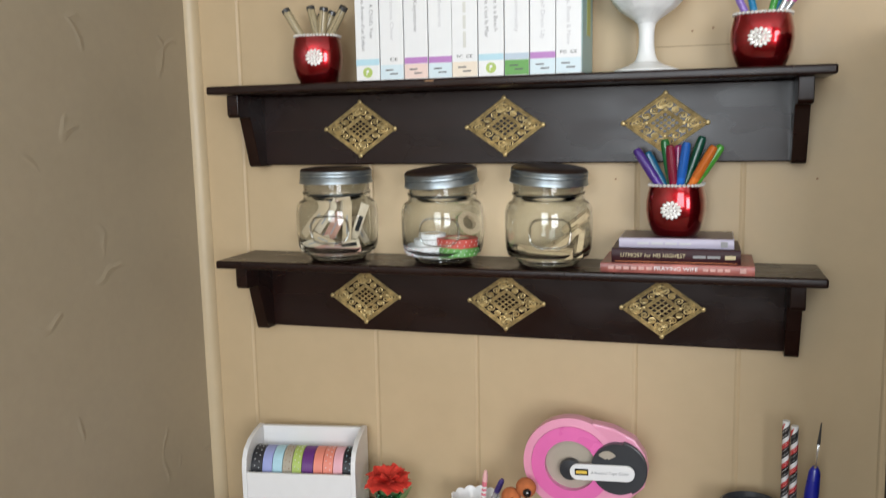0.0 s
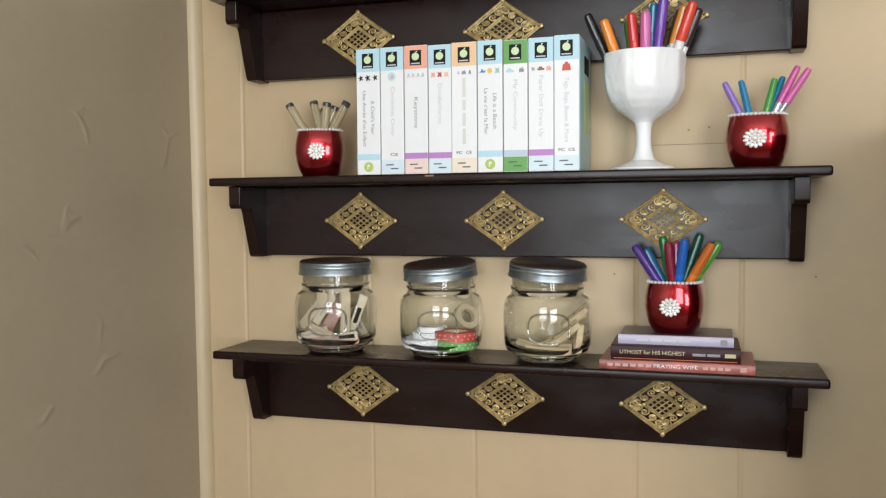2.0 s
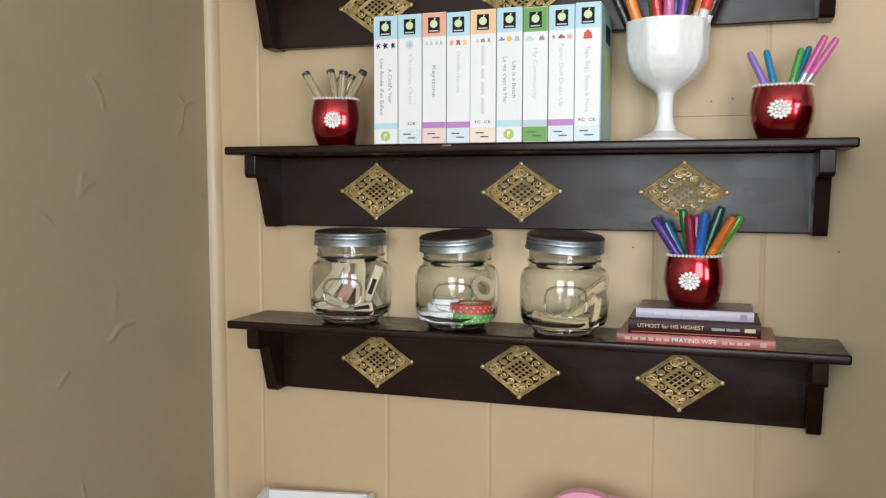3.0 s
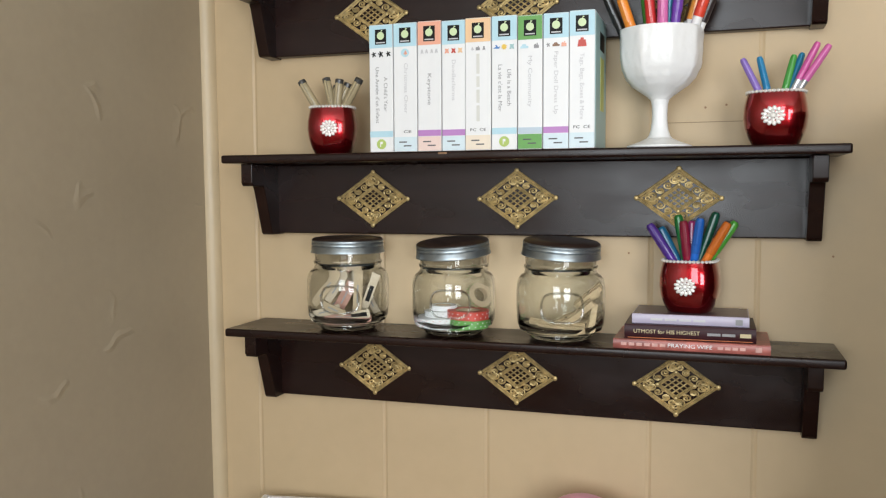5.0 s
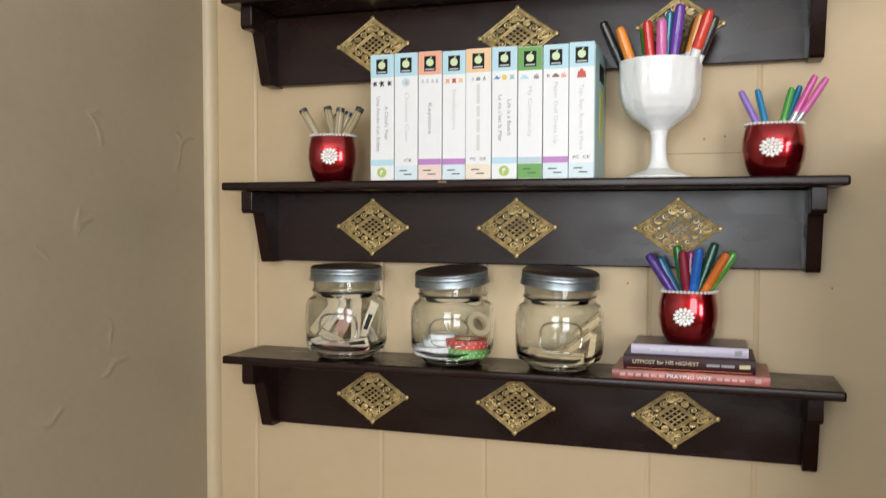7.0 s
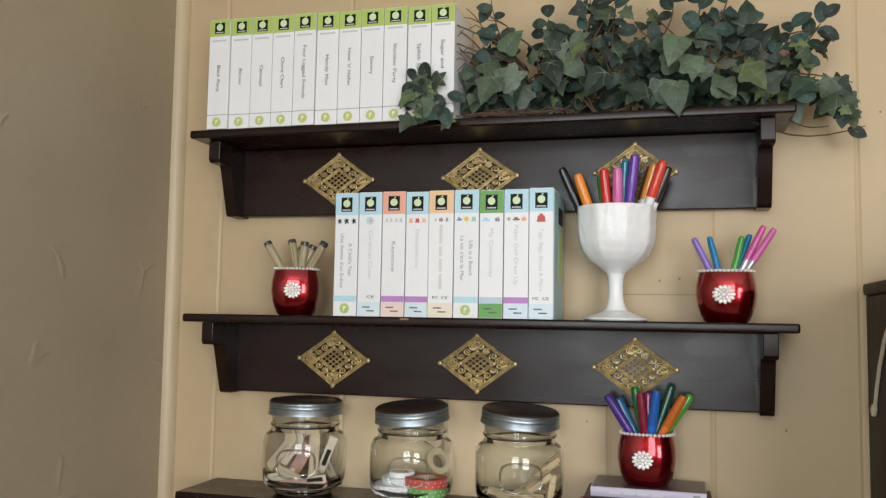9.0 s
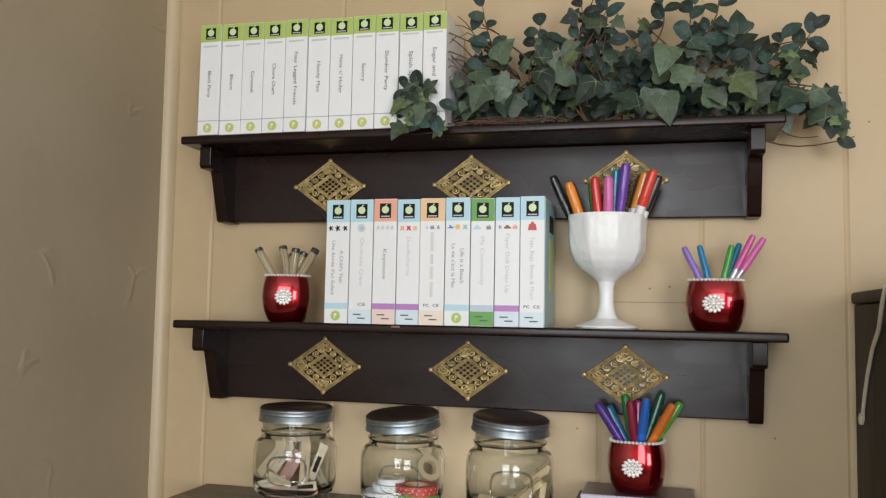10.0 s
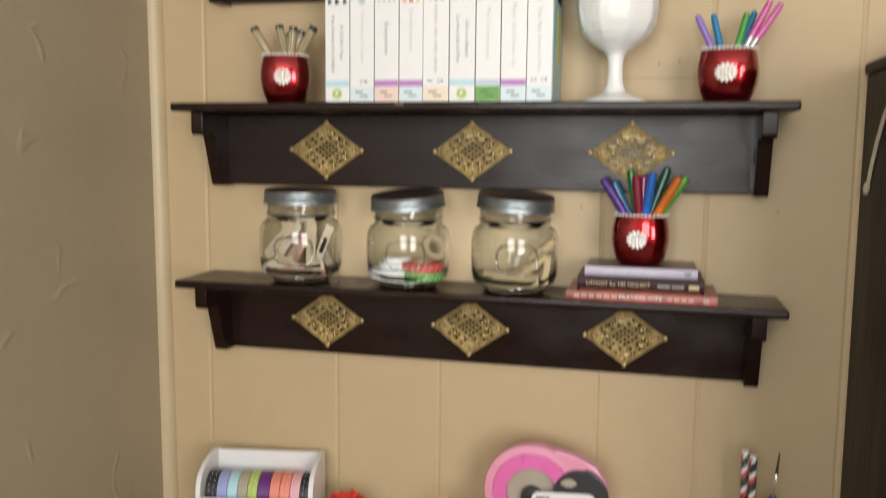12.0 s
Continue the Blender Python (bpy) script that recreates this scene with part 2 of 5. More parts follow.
def shelf(z, label):
    s = empty("wall_shelf", pose(0, 0, z), label, "shelf", "wall shelves")
    part("top_board", box(-L, L, YF, -0.0024, -0.013, 0, 0.003, 3), WOOD, s)
    part("back_board", box(-0.43, 0.43, -0.0215, -0.003, -0.1280, -0.0135, 0.002), WOOD, s)
    prof = [(-0.0028, -0.0135), (-0.108, -0.0135), (-0.108, -0.044), (-0.104, -0.0490), (-0.073, -0.0490), (-0.069, -0.056), (-0.046, -0.1265), (-0.042, -0.1300), (-0.0028, -0.1300)]
    for x in (-0.434, 0.4125):
        part("bracket", slab(prof, x, x + 0.02, "x", 0.0012), WOOD, s)
    if z == ZM:
        part("worn_chip", box(-0.094, -0.080, YF - 0.0004, YF + 0.002, -0.0045, -0.0018, 0.0008), RAW, s, "small tan chip in the stain")
    return s


for z in (ZT, ZM, ZB):
    shelf(z, "dark espresso-stained wooden wall shelf with bracket ends")

# ---- more materials ----
BRASS = material("aged_brass", (0.52, 0.39, 0.175), 0.42, 0.58, grain=0.6, scale=140, bump=0.35)
RED = material("red_mirrored_glass", (0.28, 0.005, 0.010), 0.22, 0.92, grain=0.3, scale=70, bump=0.18, coat=1.0)
STONE = material("rhinestone", (0.90, 0.89, 0.86), 0.14, 0.25, grain=0.2, scale=400, coat=1.0)
MILK = material("milk_glass", (0.86, 0.87, 0.87), 0.34, grain=0.02, scale=48, bump=0.85)
# clear glass tinted grey: the tint stands in for the jars' own shade
JAR = glass("shade_tinted_glass", (0.742, 0.757, 0.738))
ZINC = material("zinc_lid", (0.31, 0.35, 0.375), 0.36, 0.9, grain=0.18, scale=120, bump=0.08)
# dark brown paints in the shelf underside that the lid tops mirror
LIDTOP = material("painted_lid_reflection", (0.045, 0.028, 0.022), 0.35, 0.3, grain=0.3, scale=40)
INK = material("black_ink", (0.008, 0.008, 0.008), 0.5, spec=0.2)
DARKINK = material("dark_grey_ink", (0.10, 0.10, 0.105), 0.6)
GREYINK = material("grey_ink", (0.30, 0.30, 0.31), 0.6)
PALEINK = material("pale_ink", (0.58, 0.58, 0.60), 0.6)
LIME = material("lime_print", (0.43, 0.56, 0.14), 0.45, grain=0.04, scale=80)
LEMON = material("pale_lime_print", (0.53, 0.57, 0.16), 0.45)
SKYBLUE = material("light_blue_print", (0.47, 0.70, 0.80), 0.42, grain=0.03, scale=80)
SALMON = material("salmon_print", (0.82, 0.40, 0.28), 0.42, grain=0.03, scale=80)
PEACH = material("peach_print", (0.84, 0.56, 0.32), 0.42, grain=0.03, scale=80)
LEAFGREEN = material("green_print", (0.13, 0.36, 0.08), 0.42, grain=0.03, scale=80)
PURPLE = material("purple_print", (0.48, 0.22, 0.54), 0.42, grain=0.03, scale=80)
APPLE = material("pale_green_print", (0.62, 0.75, 0.45), 0.4)
TEAL = material("teal_print", (0.36, 0.55, 0.56), 0.42, grain=0.06, scale=40)
CREAM = material("cream_card", (0.50, 0.39, 0.25), 0.6, grain=0.1, scale=60)
PIN = material("pale_pine", (0.54, 0.41, 0.24), 0.6, grain=0.2, scale=60, stretch=(1, 1, 0.2))
STEEL = material("chrome", (0.7, 0.7, 0.7), 0.15, 1.0)
WHITE = material("white_paint", (0.80, 0.80, 0.80), 0.35, grain=0.02, scale=50, bump=0.05)
CLOTHCORD = material("cream_cord", (0.60, 0.52, 0.38), 0.8, grain=0.2, scale=300, bump=0.4)
PINK = material("pink_plastic", (0.78, 0.16, 0.44), 0.28, grain=0.05, scale=30, coat=0.3)
CHARCOAL = material("charcoal_plastic", (0.035, 0.037, 0.042), 0.3, grain=0.1, scale=60)
SILVER = material("silver_barrel", (0.62, 0.62, 0.64), 0.25, 0.6)
pens_mat = {}


def plastic(colour):
    if colour not in pens_mat:
        pens_mat[colour] = material("pen_plastic", colour, 0.3, grain=0.06, scale=90, coat=0.2)
    return pens_mat[colour]


def writing(name, text, length, mat, parent, m, label="", height=None):
    """Words as a flat mesh, fitted to a length along their reading direction."""
    cu = bpy.data.curves.new("words", "FONT")
    cu.body, cu.size, cu.align_x, cu.align_y, cu.resolution_u = text, 0.01, "CENTER", "CENTER", 3
    tmp = new("words", cu)
    bpy.context.view_layer.update()
    me = bpy.data.meshes.new_from_object(tmp.evaluated_get(bpy.context.evaluated_depsgraph_get()))
    bpy.data.objects.remove(tmp)
    xs = [v.co.x for v in me.vertices]
    k = length / max(1e-6, max(xs) - min(xs))
    ky = k if height is None else min(k, height / 0.0105)
    me.transform(m @ Matrix.Diagonal((k, ky, 1, 1)))
    me.materials.clear()
    me.materials.append(mat)
    ob = new(name, me)
    ob.parent = parent
    if label:
        ob["label"] = label
    return ob


DOWN = Matrix(((0, 1, 0, 0), (0, 0, -1, 0), (-1, 0, 0, 0), (0, 0, 0, 1)))
UPRIGHT = Matrix(((1, 0, 0, 0), (0, 0, -1, 0), (0, 1, 0, 0), (0, 0, 0, 1)))


def disc(x, y, z, r, thick=0.0005, seg=20):
    bm = bmesh.new()
    bmesh.ops.create_cone(bm, segments=seg, radius1=r, radius2=r, depth=thick, cap_ends=True, matrix=Matrix.Translation((x, y, z)) @ Matrix.Rotation(math.pi / 2, 4, "X"))
    return bm


def ball(bm, p, r, sub=1, squash=1.0):
    bmesh.ops.create_icosphere(bm, subdivisions=sub, radius=r, matrix=Matrix.Translation(p) @ Matrix.Diagonal((1, squash, 1, 1)))
    return bm


# ---- panel seam and nail holes ----
tagged(part("seam", box(0.201, 0.347, -0.0032, 0.0, 1.4935, 1.4945), material("seam_shadow_gap", (0.30, 0.22, 0.13), 0.8)), "thin horizontal joint across a beige wall panel", "wall seam", kind="structure")
for x, z in ((0.276, 1.515), (0.305, 1.518), (0.338, 1.478), (0.338, 1.512), (0.168, 1.30), (0.585, 1.76), (0.452, 1.30)):
    tagged(part("nail_head", disc(x, -0.0030, z, 0.0016, 0.0008, 10), RAW), "small dark nail head in the wall panel", "nail", "nails in the panelling", "structure")

# ---- brass filigree plaques on the shelf boards ----
PW, PH = 0.1242, 0.0895


def st(s, t, y=0.0):
    return Vector(((s - t) / 4 * PW, y, (s + t) / 4 * PH))


def ring_pts(k, y):
    c = [(k, k), (k, -k), (-k, -k), (-k, k)]
    return [st(*p, y) for p in c]


def bar_ring(bm, k, r, y):
    c = ring_pts(k, y)
    for a, b in zip(c, c[1:] + c[:1]):
        add_tube(bm, [a, b], r, 6)


def spiral(bm, s0, t0, rad, a0, turns, hand, r=0.0013, y=-0.0014):
    pts = []
    for i in range(15):
        u = i / 14
        a = a0 + hand * turns * 2 * math.pi * u
        k = rad * (1 - 0.78 * u)
        pts.append(st(s0 + k * math.cos(a), t0 + k * math.sin(a), y))
    add_tube(bm, pts, r, 5)


def plaque():
    """An openwork diamond: roped double frame, studs, a lattice heart and wire scrolls between."""
    p = empty("filigree_plaque", pose(0, 0, 0), "diamond-shaped aged brass filigree plaque on a dark shelf", "wall ornament", "filigree plaques")
    bm = bmesh.new()
    bar_ring(bm, 0.965, 0.0018, -0.0018)
    bar_ring(bm, 0.865, 0.0014, -0.0012)
    c = ring_pts(0.915, -0.0020)
    for a, b in zip(c, c[1:] + c[:1]):
        for i in range(1, 26):
            ball(bm, a.lerp(b, i / 26), 0.00125, 1)
    part("outer_frame", bm, BRASS, p)
    bm = bmesh.new()
    bar_ring(bm, 0.45, 0.0016, -0.0016)
    bar_ring(bm, 0.36, 0.0012, -0.0012)
    c = ring_pts(0.405, -0.0018)
    for a, b in zip(c, c[1:] + c[:1]):
        for i in range(1, 13):
            ball(bm, a.lerp(b, i / 13), 0.0011, 1)
    part("inner_frame", bm, BRASS, p)
    bm = bmesh.new()
    for k in (-0.18, 0.0, 0.18):
        add_tube(bm, [st(k, -0.36, -0.001), st(k, 0.36, -0.001)], 0.0011, 5)
        add_tube(bm, [st(-0.36, k, -0.001), st(0.36, k, -0.001)], 0.0011, 5)
    part("lattice", bm, BRASS, p)
    bm = bmesh.new()
    for q in range(4):
        c, s = math.cos(q * math.pi / 2), math.sin(q * math.pi / 2)
        for off, rad, hand in ((-0.50, 0.19, 1), (-0.17, 0.165, -1), (0.17, 0.165, 1), (0.50, 0.19, -1)):
            s0, t0 = c * 0.655 - s * off, s * 0.655 + c * off
            spiral(bm, s0, t0, rad, q * math.pi / 2 + (0 if hand > 0 else math.pi), 1.35, hand, 0.00135)
            spiral(bm, s0, t0, rad * 0.55, q * math.pi / 2, 1.0, hand, 0.0012, -0.0022)
        c, s = math.cos(q * math.pi / 2 + math.pi / 4), math.sin(q * math.pi / 2 + math.pi / 4)
        spiral(bm, 0.98 * c, 0.98 * s, 0.20, q * 1.57 + 2.36, 1.1, 1, 0.0014)
        spiral(bm, 0.98 * c, 0.98 * s, 0.20, q * 1.57 - 0.8, 1.1, -1, 0.0014)
    tagged(part("scrollwork", bm, BRASS, p, "pierced brass scrollwork"), kind="stuff")
    for k, r in ((0.965, 0.0040), (0.43, 0.0034)):
        for a, b in ((1, 1), (1, -1), (-1, 1), (-1, -1)):
            part("stud", ball(bmesh.new(), st(k * a, k * b, -0.0028), r, 2, 0.4), BRASS, p)
    return p


first = plaque()
spots = [(x, -0.0222, z - 0.0702) for z in (ZM, ZB, ZT) for x in (-0.2405, 0.0, 0.2405)]
first.matrix_world = pose(*spots[0], 0, 0.6, 0)
for i, p in enumerate(spots[1:]):
    copy_thing(first, pose(*p, 0, (-0.8, 0.4, -0.3, 0.9, -0.6, 0.2, -0.4, 0.7)[i], 0))


# ---- cartridge boxes ----
SHAPES = {
    "sprig": [(-0.2, -1), (0.1, -0.3), (0.6, -0.9), (0.9, -0.6), (0.3, 0.1), (0.9, 0.5), (0.6, 0.8), (0.1, 0.4), (-0.1, 1), (-0.5, 0.9), (-0.3, 0.2), (-0.9, 0.4), (-1, 0.1), (-0.4, -0.2), (-0.6, -1)],
    "bag": [(-1, -0.9), (1, -0.9), (0.75, 0.55), (0.4, 0.55), (0.3, 1), (-0.3, 1), (-0.4, 0.55), (-0.75, 0.55)],
    "globe": [(math.cos(a * 0.5236) * 0.85, math.sin(a * 0.5236) * 0.85) for a in range(12)],
    "sun": [(math.cos(a * 0.3927) * (1 if a % 2 else 0.68), math.sin(a * 0.3927) * (1 if a % 2 else 0.68)) for a in range(16)],
    "wave": [(-1.3, -0.5), (1.0, -0.6), (1.3, 0.3), (0.6, -0.05), (0.1, 0.7), (-0.6, 0.8), (-0.2, 0.2), (-0.7, -0.1)],
    "house": [(-0.9, -0.8), (0.9, -0.8), (0.9, 0.3), (0.45, 0.3), (0.45, 1), (0.1, 1), (0.1, 0.3), (-0.35, 0.75), (-0.9, 0.3)],
    "tree": [(-0.15, -1), (0.15, -1), (0.15, -0.6), (0.85, -0.6), (0, 1), (-0.85, -0.6), (-0.15, -0.6)],
    "letter": [(-0.7, -1), (-0.25, -1), (-0.1, -0.35), (0.2, -0.35), (0.3, -1), (0.75, -1), (0.3, 1), (-0.25, 1)],
    "car": [(-1.3, -0.6), (1.3, -0.6), (1.3, 0.0), (0.7, 0.1), (0.4, 0.7), (-0.6, 0.7), (-0.9, 0.1), (-1.3, 0.0)],
    "toy": [(-0.9, -0.9), (-0.3, -0.9), (0, -0.4), (0.3, -0.9), (0.9, -0.9), (0.6, 0.1), (0.8, 0.9), (0.3, 0.7), (-0.3, 0.8), (-0.8, 0.9), (-0.55, 0.1)],
}


def carton(x0, x1, y, z, h, top, foot, strip, label, group, tall=0.18, title=(), title_mat=GREYINK, badge=False, icons=(), mark="", lean=0.0):
    w = x1 - x0
    t = empty("cartridge_box", pose((x0 + x1) / 2, y, z, lean, 0, 0), label, "box", group)
    a, b = -w / 2 + 0.0006, w / 2 - 0.0006
    f = -0.0004
    part("carton", box(a, b, 0, 0.114, 0, h, 0.0009), PAPER, t)
    zt = h * (1 - tall)
    part("top_band", box(a + 0.0003, b - 0.0003, f, 0.0006, zt, h - 0.0008), top, t, "printed colour band")
    part("top_cap", box(a + 0.0003, b - 0.0003, 0.001, 0.112, h - 0.0006, h + 0.0004), top, t)
    e = part("emblem", box(-0.0088, 0.0088, 2 * f, f, zt + 0.15 * h * tall, zt + 0.80 * h * tall), INK, t, "black square emblem")
    zc = zt + 0.52 * h * tall
    part("fruit_mark", disc(0, 2.6 * f, zc, 0.0056, 0.0004, 18), APPLE, e)
    part("leaf_mark", slab([(0.0002, zc + 0.0052), (0.0035, zc + 0.0078), (0.001, zc + 0.0085)], 3.2 * f, 2 * f, "y"), APPLE, e)
    part("name_bar", box(-0.0068, 0.0068, 2.6 * f, 2 * f, zt + 0.20 * h * tall, zt + 0.25 * h * tall), PALEINK, e)
    if foot is not PAPER:
        part("bottom_band", box(a + 0.0003, b - 0.0003, f, 0.0006, 0.0008, h * 0.115), foot, t, "printed colour band")
    if strip:
        part("strip", box(a + 0.0003, b - 0.0003, 1.2 * f, 0.0004, h * 0.118, h * 0.165), strip, t)
    if badge:
        bd = part("badge", disc(0, 1.8 * f, h * 0.062, 0.0074, 0.0006), LIME if badge == 1 else LEMON, t, "round lime badge")
        part("badge_ring", slab([(-0.002, h * 0.062 - 0.004), (-0.0008, h * 0.062 - 0.004), (-0.0008, h * 0.062), (0.002, h * 0.062), (0.002, h * 0.062 + 0.0035), (-0.002, h * 0.062 + 0.0035)], 3 * f, 1.8 * f, "y"), PAPER, bd)
    else:
        for k, (u0, u1) in enumerate(((-0.010, 0.002), (-0.003, 0.009))):
            zz = h * (0.075 - 0.03 * k)
            part("maker_bar", box(u0, u1, 1.8 * f, f, zz - 0.0009, zz + 0.0009), DARKINK, t)
    for text, dx, frac0, frac1 in title:
        if text:
            writing("title", text, (frac1 - frac0) * h, title_mat, t, Matrix.Translation((dx, 1.4 * f, h * (1 - (frac0 + frac1) / 2))) @ DOWN, height=0.0085)
        else:
            part("title_bar", box(dx - 0.0022, dx + 0.0022, 1.4 * f, 0, h * (1 - frac1), h * (1 - frac0)), title_mat, t)
    for n, (dx, r, m, shape) in enumerate(icons):
        zz = h * (0.98 - tall - 0.030)
        part("picture_mark", slab([(dx + u * r * 1.0, zz + v * r * 1.0) for u, v in SHAPES[shape]], (2 + 0.6 * n) * f, 0.6 * f, "y"), m, t)
    if mark:
        writing("approval_mark", mark, 0.023 if len(mark) > 3 else 0.012, INK, t, Matrix.Translation((0.003 if len(mark) < 4 else 0, 1.6 * f, h * 0.155)) @ UPRIGHT, height=0.006)
    return t


MX = [-0.1995, -0.1615, -0.1245, -0.0877, -0.0515, -0.0130, 0.0247, 0.0605, 0.0975, 0.1335]
RST = material("red_print", (0.55, 0.07, 0.05), 0.45)
BLUEP = material("blue_print", (0.07, 0.22, 0.55), 0.45)
YEL = material("yellow_print", (0.80, 0.55, 0.08), 0.45)
BRN = material("brown_print", (0.25, 0.13, 0.07), 0.45)
GRYBLUE = material("grey_blue_print", (0.50, 0.60, 0.70), 0.45)
PALE = {SKYBLUE: material("pale_blue_print", (0.66, 0.78, 0.84), 0.42, grain=0.03, scale=80), SALMON: material("pale_pink_print", (0.82, 0.64, 0.58), 0.42, grain=0.03, scale=80), PEACH: material("pale_cream_print", (0.83, 0.73, 0.60), 0.42, grain=0.03, scale=80)}
middle = [
    (SKYBLUE, PAPER, SKYBLUE, [("A Child's Year", 0.007, 0.41, 0.68), ("Une Année d'un Enfant", -0.006, 0.33, 0.77)], GREYINK, 1, [(-0.011, 0.0038, INK, "sprig"), (0, 0.0043, INK, "sprig"), (0.012, 0.0038, INK, "sprig")], "", "light blue"),
    (SKYBLUE, SKYBLUE, None, [("Christmas Cheer", 0.001, 0.31, 0.70)], PALEINK, 0, [(0, 0.0073, SKYBLUE, "globe"), (0.001, 0.0038, SALMON, "tree")], "CE", "light blue"),
    (SALMON, SALMON, PURPLE, [("Keystone", 0.0, 0.40, 0.64)], GREYINK, 0, [(-0.011, 0.0028, PALEINK, "letter"), (-0.004, 0.0028, PALEINK, "letter"), (0.004, 0.0028, PALEINK, "letter"), (0.011, 0.0028, PALEINK, "letter")], "", "salmon"),
    (SKYBLUE, SKYBLUE, PURPLE, [("Doodlecharms", 0.0, 0.30, 0.61)], PALEINK, 0, [(-0.010, 0.0038, SALMON, "toy"), (0, 0.0038, RST, "toy"), (0.010, 0.0038, PEACH, "toy")], "", "light blue"),
    (PEACH, PEACH, None, [("", 0.0, 0.27, 0.42), ("", 0.0, 0.44, 0.52), ("", 0.0, 0.54, 0.64), ("", 0.0, 0.66, 0.78)], material("faint_ink", (0.68, 0.68, 0.64), 0.6), 0, [(-0.008, 0.0028, PALEINK, "tree"), (0, 0.0033, GREYINK, "house"), (0.009, 0.0028, GREYINK, "letter")], "FC  CE", "peach"),
    (SKYBLUE, PAPER, SKYBLUE, [("Life is a Beach", 0.007, 0.40, 0.67), ("La vie c'est la Mer", -0.006, 0.36, 0.71)], GREYINK, 1, [(-0.011, 0.0038, BLUEP, "wave"), (0, 0.0044, YEL, "sun"), (0.011, 0.0038, TEAL, "toy")], "", "light blue"),
    (LEAFGREEN, LEAFGREEN, GRYBLUE, [("My Community", 0.0, 0.30, 0.68)], PALEINK, 0, [(-0.008, 0.0043, SKYBLUE, "car"), (0.009, 0.0038, GREYINK, "house")], "", "green"),
    (SKYBLUE, SKYBLUE, PURPLE, [("Paper Doll Dress Up", 0.0, 0.28, 0.74)], PALEINK, 0, [(-0.011, 0.0028, GREYINK, "sprig"), (0, 0.0038, BRN, "car"), (0.011, 0.0038, SALMON, "house")], "", "light blue"),
    (SKYBLUE, SKYBLUE, None, [("Tags, Bags, Boxes & More", 0.0, 0.31, 0.79)], PALEINK, 0, [(0, 0.0063, RST, "bag")], "FC  CE", "light blue"),
]
for i, (top, foot, strip, title, tm, badge, icons, mark, hue) in enumerate(middle):
    c = carton(MX[i], MX[i + 1], -0.131 + 0.0012 * ((i * 5) % 4 - 1.5), ZM, 0.1858 + 0.0006 * (i % 3), top, PALE.get(foot, foot), strip, f"white card cartridge box with a {hue} band on a shelf", "white cartridge boxes", title=title, title_mat=tm, badge=badge, icons=icons, mark=mark)
    if i == 8:
        w = (MX[9] - MX[8]) / 2
        part("side_print", box(w - 0.0004, w + 0.0004, 0.002, 0.112, 0.002, 0.184), TEAL, c, "teal printed side panel")
        part("side_mark", box(w + 0.0002, w + 0.0008, 0.05, 0.085, 0.055, 0.13), LEMON, c)
        part("side_label", box(w + 0.0002, w + 0.0008, 0.045, 0.09, 0.14, 0.165), INK, c)

names = ["Black Party", "Bloom", "Carousel", "Chore Chart", "Four Legged Friends", "Handy Man", "Hoot 'n' Holler", "Savory", "Slumber Party", "Splish Splash", "Sugar and"]
spans = [(0.42, 0.66), (0.46, 0.60), (0.44, 0.63), (0.38, 0.66), (0.29, 0.76), (0.38, 0.65), (0.33, 0.67), (0.42, 0.58), (0.32, 0.67), (0.33, 0.66), (0.31, 0.56)]
for i, (n, (a, b)) in enumerate(zip(names, spans)):
    x0 = -0.427 + 0.0373 * i
    c = carton(x0, x0 + 0.0373, -0.130 + 0.001 * ((i * 3) % 4 - 1.5), ZT, 0.1795 - 0.0005 * i + 0.0004 * ((i * 2) % 3), LIME, PAPER, None, "white card cartridge box with a lime green band on a shelf", "lime-banded cartridge boxes", tall=0.155, title=[(n, 0.0, a, b)], title_mat=DARKINK, badge=2)
    part("foot_line", box(-0.0183, 0.0183, -0.0006, 0, 0.0223, 0.0231), GREYINK, c)
    part("small_print", box(-0.013, 0.012, -0.0006, 0, 0.143, 0.1455), PALEINK, c)


# ---- red cups with rhinestones ----
def sq(a, z=0.0, n=3.0):
    return 1 / (abs(math.cos(a)) ** n + abs(math.sin(a)) ** n) ** (1 / n)


